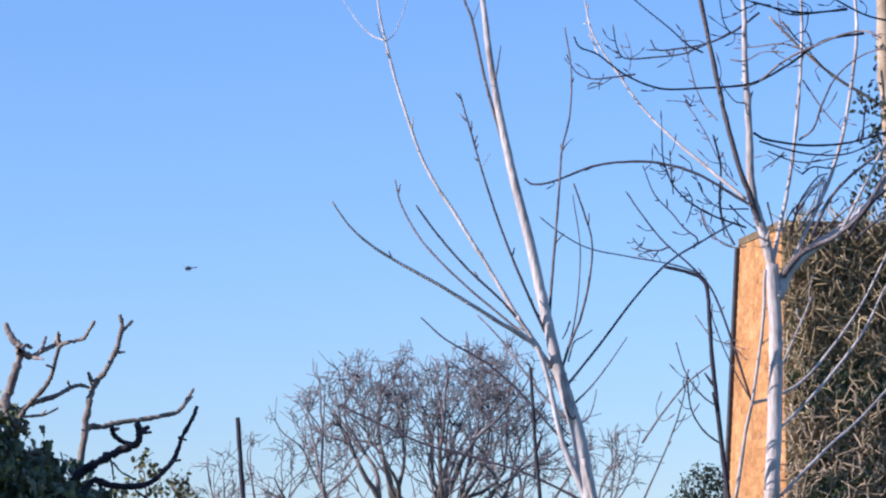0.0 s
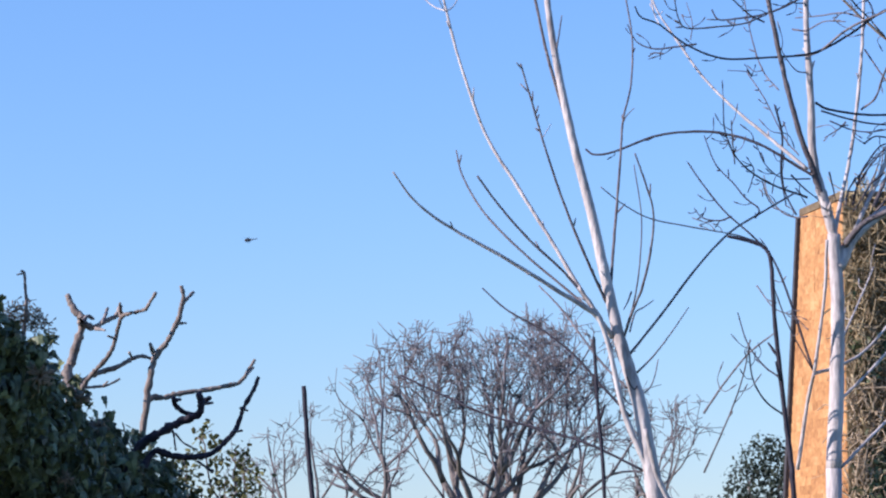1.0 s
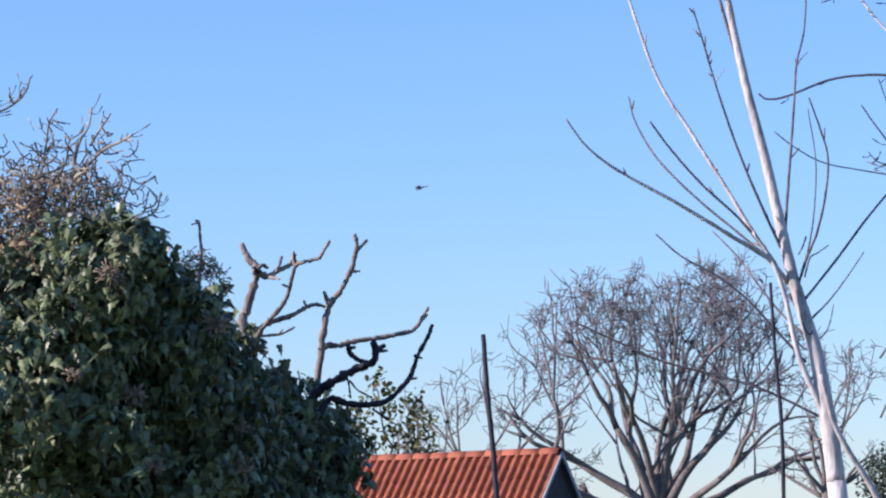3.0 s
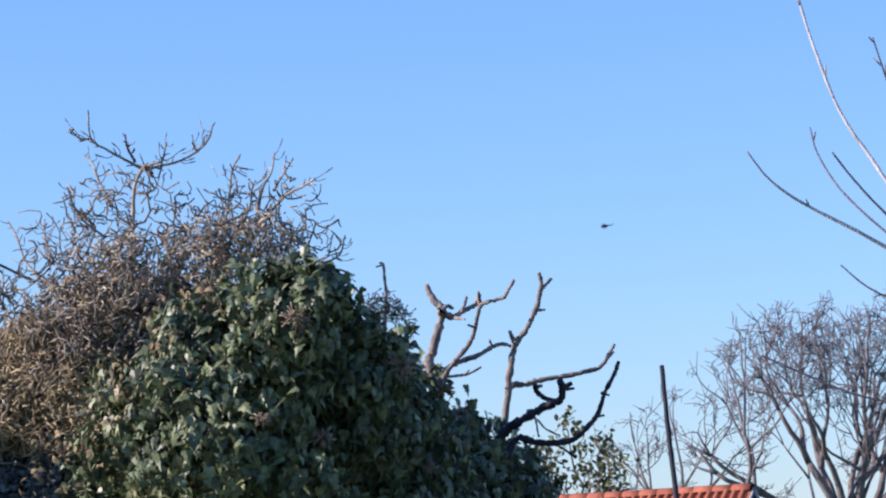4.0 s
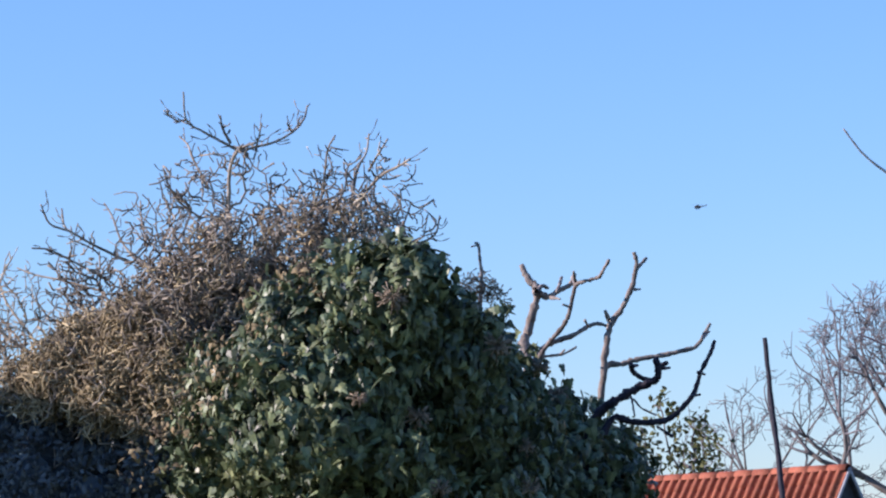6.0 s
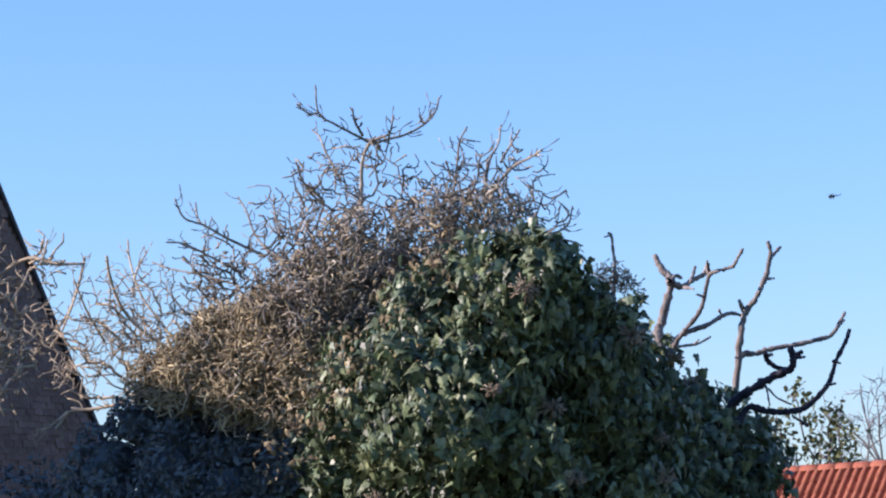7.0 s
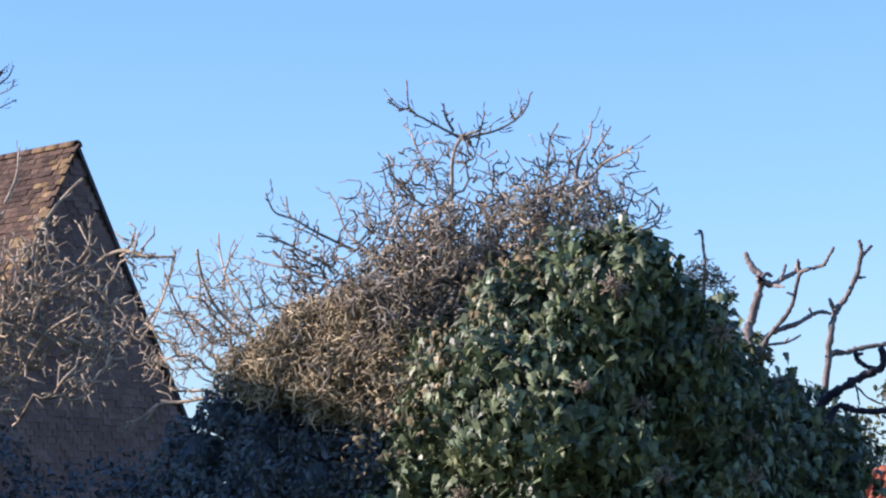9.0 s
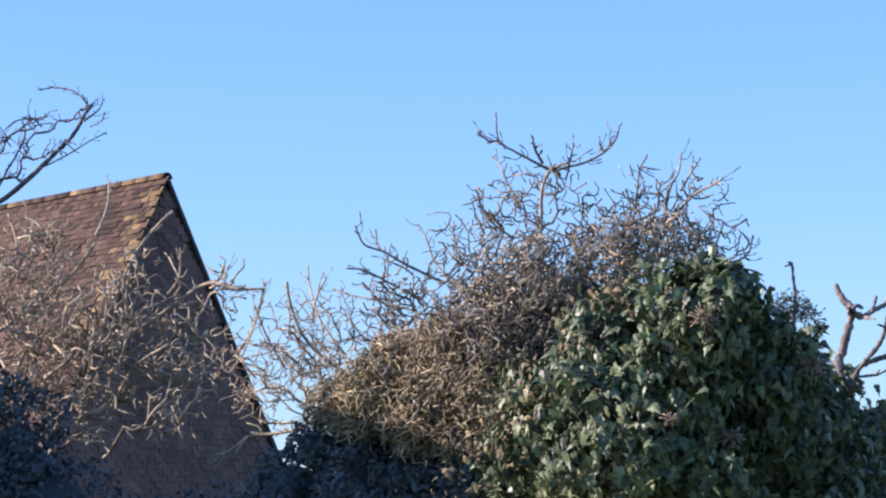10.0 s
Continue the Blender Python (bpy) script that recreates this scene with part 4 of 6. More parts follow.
BRUSH = [
    (-3.48, 14.70, 3.41, 0.40),
    (-3.11, 14.70, 3.44, 0.32),
    (-2.72, 14.70, 3.61, 0.24),
    (-3.74, 14.70, 3.20, 0.37),
    (-4.05, 14.70, 3.13, 0.34),
    (-3.46, 14.70, 3.02, 0.40),
    (-3.86, 14.70, 2.85, 0.32),
    (-2.97, 14.70, 3.74, 0.22),
    (-3.47, 14.70, 3.82, 0.21),
    (-3.63, 14.70, 2.76, 0.32),
    (-2.59, 14.70, 3.52, 0.16),
    (-4.22, 14.70, 2.97, 0.24),
    (-3.29, 14.70, 3.18, 0.34),
    (-4.24, 14.70, 3.42, 0.18),
    (-3.81, 14.70, 3.53, 0.25),
    (-4.30, 14.70, 3.23, 0.21),
]
BRUSH += [
    (-2.80, 14.70, 3.78, 0.13),
    (-3.67, 14.70, 3.75, 0.16),
    (-3.27, 14.70, 3.72, 0.16),
]
BRUSH_DENSE = [
    (-3.42, 14.35, 3.31, 0.26),
    (-3.07, 14.35, 3.43, 0.20),
    (-3.65, 14.35, 3.05, 0.32),
    (-3.52, 14.35, 2.94, 0.30),
    (-3.26, 14.35, 3.14, 0.23),
    (-2.74, 14.35, 3.53, 0.14),
    (-2.90, 14.35, 3.50, 0.17),
]
BRUSH_GOLD = [
    (-4.46, 14.40, 2.80, 0.13),
    (-4.21, 14.35, 2.84, 0.20),
    (-3.93, 14.30, 2.78, 0.22),
    (-3.67, 14.25, 2.85, 0.22),
    (-4.11, 14.40, 2.99, 0.17),
    (-3.86, 14.35, 3.03, 0.20),
    (-4.31, 14.35, 2.73, 0.13),
    (-4.02, 14.30, 2.68, 0.15),
    (-3.76, 14.25, 2.66, 0.17),
    (-3.58, 14.20, 2.71, 0.13),
]
# balls of dark leaves that stand in for the thicket's shaded foot
THICKET_SHADE = [
    (-4.55, 14.48, 2.59, 0.15),
    (-4.30, 14.43, 2.52, 0.16),
    (-4.08, 14.43, 2.44, 0.16),
    (-4.68, 14.48, 2.38, 0.22),
    (-4.34, 14.38, 2.31, 0.26),
    (-4.02, 14.33, 2.19, 0.27),
    (-3.75, 14.33, 2.35, 0.24),
    (-4.46, 14.38, 1.85, 0.50),
    (-3.90, 14.33, 1.70, 0.55),
    (-4.40, 14.38, 1.00, 0.90),
]
BRUSH_LEFT = [
    (-5.09, 16.00, 3.33, 0.26),
    (-5.16, 16.00, 3.06, 0.32),
    (-4.88, 16.00, 2.99, 0.29),
    (-5.38, 16.00, 3.10, 0.23),
    (-4.66, 16.00, 3.19, 0.20),
    (-5.54, 16.00, 3.23, 0.17),
    (-4.90, 16.00, 3.38, 0.17),
]
HEDGE = [
    (-4.49, 16.60, 2.57, 0.25),
    (-4.78, 16.60, 2.59, 0.25),
    (-4.21, 16.60, 2.48, 0.22),
    (-4.37, 16.60, 2.39, 0.33),
    (-5.07, 16.60, 2.39, 0.33),
    (-4.65, 16.60, 2.71, 0.15),
    (-4.91, 16.60, 2.75, 0.15),
    (-5.10, 16.60, 2.71, 0.15),
    (-4.97, 16.60, 2.82, 0.12),
    (-4.78, 16.60, 2.81, 0.13),
    (-4.75, 16.60, 2.67, 0.21),
    (-4.97, 16.60, 2.62, 0.21),
    (-4.52, 16.60, 2.58, 0.23),
    (-4.34, 16.60, 2.48, 0.22),
    (-4.55, 16.60, 2.69, 0.15),
    (-4.36, 16.60, 2.59, 0.15),
]
HEDGE += [
    (-5.16, 16.60, 2.82, 0.09),
    (-4.76, 16.60, 2.19, 0.48),
    (-5.43, 16.60, 2.28, 0.36),
    (-5.79, 16.60, 2.35, 0.36),
    (-6.12, 16.60, 2.39, 0.33),
    (-6.45, 16.60, 2.37, 0.36),
    (-6.79, 16.60, 2.41, 0.36),
    (-7.16, 16.60, 2.40, 0.39),
    (-5.23, 16.60, 2.64, 0.16),
    (-5.40, 16.60, 2.55, 0.16),
    (-5.59, 16.60, 2.69, 0.18),
    (-5.82, 16.60, 2.71, 0.18),
    (-6.02, 16.60, 2.75, 0.18),
    (-6.25, 16.60, 2.74, 0.18),
    (-6.48, 16.60, 2.77, 0.18),
    (-6.68, 16.60, 2.76, 0.18),
]
HEDGE += [
    (-6.92, 16.60, 2.77, 0.18),
    (-7.19, 16.60, 2.78, 0.18),
    (-4.97, 16.60, 2.63, 0.19),
    (-4.06, 16.60, 2.23, 0.36),
    (-5.87, 16.60, 1.45, 0.98),
    (-4.58, 16.60, 1.42, 0.98),
    (-7.20, 16.60, 1.48, 0.98),
    (-5.21, 16.60, 1.74, 0.74),
    (-6.52, 16.60, 1.78, 0.74),
]
HEDGE += [
    (-6.99, 16.60, 2.81, 0.22),
    (-6.84, 16.60, 2.97, 0.14),
    (-7.03, 16.60, 3.10, 0.14),
    (-6.92, 16.60, 2.65, 0.25),
    (-7.31, 16.60, 2.92, 0.28),
    (-6.72, 16.60, 2.71, 0.17),
    (-7.17, 16.60, 3.17, 0.14),
]
# a gap in the hedge, with twigs and sky behind
HEDGE = [b for b in HEDGE if not (-5.45 < b[0] < -5.0 and b[2] > 2.3) and not (-6.75 < b[0] < -5.4 and b[2] + b[3] > 2.45)]
SCRUB = [
    (-8.96, 22.00, 4.18, 0.39),
    (-8.51, 22.00, 3.99, 0.47),
    (-9.14, 22.00, 3.85, 0.43),
    (-8.28, 22.00, 4.32, 0.35),
    (-7.92, 22.00, 3.97, 0.35),
    (-7.70, 22.00, 4.30, 0.24),
    (-8.06, 22.00, 3.55, 0.35),
    (-9.10, 22.00, 4.66, 0.32),
    (-8.73, 22.00, 3.62, 0.43),
    (-9.33, 22.00, 4.28, 0.35),
    (-9.79, 22.00, 4.04, 0.47),
    (-9.98, 22.00, 4.57, 0.39),
]
CREEPER = [
    (-11.97, 30.00, 7.28, 0.23),
    (-12.47, 30.00, 7.01, 0.30),
    (-12.73, 30.00, 6.79, 0.32),
    (-13.11, 30.00, 6.99, 0.38),
    (-12.16, 30.00, 6.94, 0.22),
]

# ---------------------------------------------------------------- leafless thicket over the ivy: its boughs
brush = thing('thicket', (0, 0, 0), 'tangled leafless brown thicket growing up through the ivy', 'thicket')
limb(brush, TWIG_BROWN, 0.026, 0.013, (-3.464, 14.700, 2.858), (-3.484, 14.650, 3.400), (-3.455, 14.600, 3.639), (-3.433, 14.550, 3.818), (-3.377, 14.500, 3.900), (-3.282, 14.450, 3.925), twigs=10, buds=5)
limb(brush, TWIG_BROWN, 0.016, 0.008, (-3.438, 14.700, 3.938), (-3.500, 14.637, 3.972), (-3.574, 14.575, 4.013), (-3.635, 14.512, 4.060), (-3.633, 14.450, 4.187), twigs=4, buds=5)
limb(brush, TWIG_BROWN, 0.013, 0.008, (-3.682, 14.700, 4.092), (-3.699, 14.575, 4.071), (-3.728, 14.450, 4.100), twigs=4, buds=5)
limb(brush, TWIG_BROWN, 0.016, 0.008, (-3.424, 14.700, 3.926), (-3.350, 14.750, 3.952), (-3.262, 14.800, 3.982), (-3.179, 14.850, 4.040), (-3.140, 14.900, 4.107), (-3.135, 14.950, 4.176), twigs=10, buds=5)
limb(brush, TWIG_BROWN, 0.013, 0.008, (-3.164, 14.700, 4.016), (-3.128, 14.450, 4.009), twigs=4, buds=5)
limb(brush, TWIG_BROWN, 0.016, 0.008, (-3.465, 14.700, 3.970), (-3.473, 14.575, 4.021), (-3.453, 14.450, 4.061), twigs=4, buds=5)
limb(brush, TWIG_BROWN, 0.016, 0.008, (-3.089, 14.700, 3.386), (-3.013, 14.637, 3.647), (-2.974, 14.575, 3.800), (-2.947, 14.512, 3.885), (-2.897, 14.450, 3.941), twigs=4, buds=5)
limb(brush, TWIG_BROWN, 0.016, 0.008, (-2.874, 14.700, 3.648), (-2.858, 14.783, 3.823), (-2.829, 14.867, 3.916), (-2.829, 14.950, 4.023), twigs=4, buds=5)
limb(brush, TWIG_BROWN, 0.018, 0.011, (-2.918, 14.700, 3.541), (-2.791, 14.637, 3.690), (-2.695, 14.575, 3.763), (-2.615, 14.512, 3.785), (-2.540, 14.450, 3.812), twigs=4, buds=5)
limb(brush, TWIG_BROWN, 0.013, 0.008, (-2.787, 14.700, 3.802), (-2.720, 14.575, 3.854), (-2.645, 14.450, 3.912), twigs=4, buds=5)
limb(brush, TWIG_BROWN, 0.016, 0.008, (-3.959, 14.700, 3.402), (-4.124, 14.637, 3.487), (-4.233, 14.575, 3.554), (-4.314, 14.512, 3.587), (-4.341, 14.450, 3.674), twigs=4, buds=5)
limb(brush, TWIG_BROWN, 0.013, 0.008, (-4.074, 14.700, 3.325), (-4.220, 14.617, 3.407), (-4.322, 14.533, 3.463), (-4.388, 14.450, 3.465), twigs=4, buds=5)
limb(brush, TWIG_BROWN, 0.011, 0.008, (-4.104, 14.700, 3.271), (-4.327, 14.783, 3.341), (-4.496, 14.867, 3.386), (-4.614, 14.950, 3.434), twigs=4, buds=5)
limb(brush, TWIG_BROWN, 0.013, 0.008, (-3.930, 14.700, 3.401), (-4.036, 14.783, 3.527), (-4.100, 14.867, 3.652), (-4.165, 14.950, 3.737), twigs=4, buds=5)
limb(brush, TWIG_BROWN, 0.013, 0.008, (-3.614, 14.700, 3.606), (-3.704, 14.617, 3.683), (-3.732, 14.533, 3.756), (-3.736, 14.450, 3.821), twigs=4, buds=5)
limb(brush, TWIG_BROWN, 0.011, 0.008, (-3.886, 14.700, 3.482), (-3.945, 14.825, 3.639), (-3.982, 14.950, 3.741), twigs=4, buds=5)
limb(brush, TWIG_BROWN, 0.013, 0.008, (-2.646, 14.700, 3.431), (-2.537, 14.783, 3.462), (-2.495, 14.867, 3.511), (-2.487, 14.950, 3.603), twigs=4, buds=5)
limb(brush, TWIG_BROWN, 0.011, 0.008, (-2.619, 14.700, 3.416), (-2.504, 14.825, 3.425), (-2.443, 14.950, 3.408), twigs=4, buds=5)
limb(brush, TWIG_BROWN, 0.013, 0.008, (-3.582, 14.700, 3.770), (-3.671, 14.783, 3.911), (-3.718, 14.867, 3.996), (-3.781, 14.950, 4.054), twigs=4, buds=5)
limb(brush, TWIG_BROWN, 0.011, 0.008, (-4.255, 14.700, 3.562), (-4.334, 14.825, 3.617), (-4.384, 14.950, 3.720), twigs=4, buds=5)
limb(brush, TWIG_BROWN, 0.011, 0.008, (-3.339, 14.700, 3.935), (-3.296, 14.575, 3.969), (-3.252, 14.450, 4.016), twigs=4, buds=5)
limb(brush, TWIG_BROWN, 0.013, 0.008, (-3.670, 14.700, 3.664), (-3.693, 14.575, 3.704), (-3.730, 14.450, 3.744), twigs=4, buds=5)
limb(brush, TWIG_BROWN, 0.026, 0.016, (-3.521, 14.700, 2.806), (-3.529, 14.617, 3.017), (-3.523, 14.533, 3.118), (-3.533, 14.450, 3.232), twigs=4, buds=5)

# ---------------------------------------------------------------- bare shrub between house and ivy: its boughs
left_brush = thing('shrub', (0, 0, 0), 'bare spreading shrub with pale crooked twigs', 'shrub')
limb(left_brush, TWIG_BROWN, 0.05, 0.03, (-4.851, 17.400, 0.000), (-4.842, 17.400, 2.312), (-4.817, 17.200, 2.784), name='trunk')
limb(left_brush, TWIG_PALE, 0.026, 0.017, (-4.480, 16.000, 2.761), (-4.705, 16.036, 2.877), (-4.887, 16.071, 2.917), (-5.040, 16.107, 2.896), (-5.179, 16.143, 2.828), (-5.334, 16.179, 2.806), (-5.474, 16.214, 2.798), (-5.567, 16.250, 2.712), twigs=10, buds=5)
limb(left_brush, TWIG_PALE, 0.017, 0.011, (-5.417, 16.000, 2.783), (-5.470, 15.875, 2.703), (-5.505, 15.750, 2.667), twigs=4, buds=5)
limb(left_brush, TWIG_PALE, 0.023, 0.014, (-4.815, 16.000, 3.074), (-4.982, 15.938, 3.197), (-5.069, 15.875, 3.316), (-5.109, 15.812, 3.462), (-5.109, 15.750, 3.575), twigs=4, buds=5)
limb(left_brush, TWIG_PALE, 0.014, 0.009, (-5.508, 16.000, 3.135), (-5.464, 16.062, 3.229), (-5.419, 16.125, 3.386), (-5.390, 16.188, 3.544), (-5.394, 16.250, 3.644), twigs=4, buds=5)
limb(left_brush, TWIG_PALE, 0.011, 0.009, (-5.311, 16.000, 3.573), (-5.396, 15.875, 3.558), (-5.479, 15.750, 3.555), twigs=4, buds=5)
limb(left_brush, TWIG_PALE, 0.011, 0.009, (-5.559, 16.000, 3.579), (-5.583, 16.125, 3.655), (-5.609, 16.250, 3.748), twigs=4, buds=5)
limb(left_brush, TWIG_PALE, 0.014, 0.009, (-4.860, 16.000, 3.197), (-5.024, 16.083, 3.394), (-5.111, 16.167, 3.590), (-5.151, 16.250, 3.724), twigs=4, buds=5)
limb(left_brush, TWIG_PALE, 0.014, 0.009, (-5.207, 16.000, 3.152), (-5.258, 15.875, 3.294), (-5.292, 15.750, 3.464), twigs=4, buds=5)
limb(left_brush, TWIG_PALE, 0.014, 0.009, (-5.045, 16.000, 3.387), (-5.067, 16.125, 3.522), (-5.040, 16.250, 3.657), twigs=4, buds=5)

# ---------------------------------------------------------------- scrub in front of the house: its boughs
scrub = thing('shrub', (0, 0, 0), 'tall bare scrub with sunlit pale twigs before the house', 'shrub')
limb(scrub, TWIG_PALE, 0.084, 0.037, (-9.046, 22.000, 0.000), (-9.090, 22.000, 2.490), (-9.048, 22.000, 3.418), name='trunk')
limb(scrub, TWIG_PALE, 0.042, 0.025, (-9.692, 22.000, 3.867), (-9.444, 22.062, 4.091), (-9.144, 22.125, 4.301), (-8.908, 22.188, 4.513), (-8.736, 22.250, 4.759), twigs=4, buds=5)
limb(scrub, TWIG_PALE, 0.034, 0.020, (-9.322, 22.000, 3.597), (-9.254, 22.083, 3.901), (-9.060, 22.167, 4.241), (-9.016, 22.250, 4.469), twigs=4, buds=5)
limb(scrub, TWIG_PALE, 0.034, 0.020, (-8.732, 22.000, 3.832), (-8.589, 22.050, 4.116), (-8.522, 22.100, 4.302), (-8.401, 22.150, 4.611), (-8.266, 22.200, 4.817), (-8.116, 22.250, 4.976), twigs=10, buds=5)
limb(scrub, TWIG_PALE, 0.038, 0.020, (-8.764, 22.000, 3.875), (-8.329, 21.958, 4.037), (-8.072, 21.917, 4.158), (-7.821, 21.875, 4.312), (-7.651, 21.833, 4.359), (-7.453, 21.792, 4.304), (-7.247, 21.750, 4.286), twigs=10, buds=5)
limb(scrub, TWIG_PALE, 0.029, 0.015, (-8.121, 22.000, 3.313), (-8.045, 22.083, 3.476), (-7.958, 22.167, 3.678), (-7.925, 22.250, 3.990), twigs=4, buds=5)
limb(scrub, TWIG_PALE, 0.024, 0.015, (-7.701, 22.000, 4.375), (-7.604, 21.875, 4.407), (-7.534, 21.750, 4.474), twigs=4, buds=5)
limb(scrub, TWIG_PALE, 0.024, 0.015, (-8.057, 22.000, 4.314), (-7.931, 21.875, 4.422), (-7.877, 21.750, 4.615), twigs=4, buds=5)
limb(scrub, TWIG_PALE, 0.024, 0.015, (-8.643, 22.000, 4.767), (-8.601, 22.125, 4.996), (-8.627, 22.250, 5.232), twigs=4, buds=5)
limb(scrub, TWIG_PALE, 0.029, 0.015, (-7.615, 22.000, 3.744), (-7.410, 21.917, 3.943), (-7.302, 21.833, 4.139), (-7.221, 21.750, 4.335), twigs=4, buds=5)
limb(scrub, TWIG_PALE, 0.029, 0.020, (-8.326, 22.000, 4.029), (-8.346, 21.875, 4.228), (-8.276, 21.750, 4.465), twigs=4, buds=5)
limb(scrub, TWIG_PALE, 0.029, 0.015, (-9.505, 22.000, 3.518), (-9.266, 22.083, 3.602), (-9.117, 22.167, 3.689), (-8.968, 22.250, 3.819), twigs=4, buds=5)
limb(scrub, TWIG_PALE, 0.024, 0.015, (-8.551, 22.000, 3.825), (-8.391, 21.875, 4.019), (-8.187, 21.750, 4.125), twigs=4, buds=5)
limb(scrub, TWIG_PALE, 0.024, 0.015, (-9.327, 22.000, 4.454), (-9.242, 22.125, 4.724), (-9.249, 22.250, 4.958), twigs=4, buds=5)
limb(scrub, TWIG_PALE, 0.024, 0.015, (-8.148, 22.000, 3.705), (-8.015, 22.125, 3.732), (-7.925, 22.250, 3.824), twigs=4, buds=5)
limb(scrub, TWIG_PALE, 0.029, 0.020, (-9.233, 22.000, 4.021), (-9.039, 22.083, 4.064), (-8.798, 22.167, 3.999), (-8.603, 22.250, 4.020), twigs=4, buds=5)
limb(scrub, TWIG_PALE, 0.024, 0.015, (-9.304, 22.000, 4.539), (-9.335, 22.125, 4.772), (-9.459, 22.250, 5.012), twigs=4, buds=5)
limb(scrub, TWIG_PALE, 0.029, 0.020, (-8.506, 22.000, 3.485), (-8.279, 21.875, 3.762), (-7.966, 21.750, 3.907), twigs=4, buds=5)

# ---------------------------------------------------------------- tree reaching over the house roof: its boughs
reaching_tree = thing('tree', (0, 0, 0), 'bare tree reaching over the house roof', 'tree')
limb(reaching_tree, BARK_GREY_AND_SHADE, 0.16, 0.076, (-14.856, 30.000, 0.000), (-14.795, 30.000, 3.452), (-14.730, 30.000, 4.404), name='trunk')
limb(reaching_tree, BARK_GREY_AND_SHADE, 0.075, 0.030, (-14.743, 30.000, 4.393), (-13.371, 30.042, 5.999), (-12.758, 30.083, 6.419), (-12.399, 30.125, 6.732), (-12.103, 30.167, 7.019), (-11.995, 30.208, 7.228), (-11.917, 30.250, 7.349), twigs=10, buds=5)
limb(reaching_tree, BARK_GREY_AND_SHADE, 0.024, 0.017, (-11.850, 30.000, 7.245), (-11.958, 30.083, 7.383), (-12.136, 30.167, 7.497), (-12.359, 30.250, 7.555), twigs=4, buds=5)
limb(reaching_tree, BARK_GREY_AND_SHADE, 0.024, 0.012, (-11.912, 30.000, 7.130), (-11.805, 30.125, 7.263), (-11.792, 30.250, 7.402), twigs=4, buds=5)
limb(reaching_tree, BARK_GREY_AND_SHADE, 0.028, 0.017, (-12.975, 30.000, 6.270), (-12.814, 30.062, 6.626), (-12.715, 30.125, 6.838), (-12.647, 30.188, 7.053), (-12.706, 30.250, 7.234), twigs=4, buds=5)
limb(reaching_tree, BARK_GREY_AND_SHADE, 0.020, 0.012, (-12.381, 30.000, 7.097), (-12.440, 29.917, 7.164), (-12.594, 29.833, 7.142), (-12.696, 29.750, 7.034), twigs=4, buds=5)
limb(reaching_tree, BARK_GREY_AND_SHADE, 0.020, 0.012, (-12.410, 30.000, 6.655), (-12.132, 30.083, 6.800), (-11.915, 30.167, 6.949), (-11.760, 30.250, 7.043), twigs=4, buds=5)
limb(reaching_tree, BARK_GREY_AND_SHADE, 0.017, 0.012, (-12.257, 30.000, 7.506), (-12.310, 29.750, 7.436), twigs=4, buds=5)
limb(reaching_tree, BARK_GREY_AND_SHADE, 0.017, 0.012, (-11.849, 30.000, 7.067), (-11.676, 29.875, 7.096), (-11.597, 29.750, 7.159), twigs=4, buds=5)


# ---------------------------------------------------------------- ivy and thickets
def ivy_leaves(owner, name, blobs, count, size, mat, droop=0.8, inset=0.9, outline=LEAF_OUTLINE, wild=0.35, rough=0.15, bare=None):
    p, d = on_blobs(blobs, count, inset, rough, bare)
    part(name, leaves_mesh(name, p, d + np.array((0, 0, 0.25)), size * rng.uniform(0.55, 1.3, len(p)), mat, outline, droop, wild=wild), owner, kind="stuff")


def tangle(blobs, count, length, radius, tubes, curl=0.5, lift=0.2):
    """Short crooked twigs that cross one another all through a heap of balls."""
    for q in in_blobs(blobs, count):
        d = rng.standard_normal(3) + np.array((0, 0, lift))
        d /= np.linalg.norm(d)
        ln = length * rng.uniform(0.4, 1.5)
        bow, wob = np.cross(d, rng.standard_normal(3)), rng.standard_normal((6, 3)) * 0.05 * ln
        s = np.linspace(-0.5, 0.5, 6)[:, None]
        line = q + d * s * ln + bow * (s ** 2 - 0.1) * curl * ln + wob
        r = radius * rng.uniform(0.55, 1.5)
        tubes.add(line, r * np.array((1, 0.95, 1.05, 0.85, 0.8, 0.6)))


def spurred(stems, tubes, spur, tip_r, chance=0.6):
    """Stems with short side spurs and knobbly ends."""
    for p, r in stems:
        tubes.add(p, r)
        for i in range(1, len(p)):
            if rng.random() < chance:
                d = rng.standard_normal(3) + (p[i] - p[i - 1]) / (np.linalg.norm(p[i] - p[i - 1]) + 1e-9) * 0.8
                e = p[i] + d / np.linalg.norm(d) * spur * rng.uniform(0.4, 1.4)
                tubes.add([p[i], (p[i] + e) / 2, e * 0.9 + p[i] * 0.1, e], [tip_r, tip_r * 0.85, tip_r * 1.5, tip_r * 0.9])


ivy = thing("ivy_bush", (0, 0, 0), "dense mound of dark green glossy ivy over an old stump", "ivy")
# solid core, coloured dark as the shade inside the mound
part("inner_mass", heap_mesh("inner_mass", [b for b in IVY if b[3] > 0.13], SHADE_FILL, 0.60), ivy)
ivy_leaves(ivy, "ivy_leaves", IVY, 38000, 0.060, IVY_LEAF, inset=0.95, bare=0.16, wild=0.8, droop=1.1)
ivy_leaves(ivy, "inner_leaves", [(x, y, z, r * 0.9) for x, y, z, r in IVY], 30000, 0.06, IVY_LEAF, inset=0.88, bare=-0.6, wild=0.8, droop=1.0)
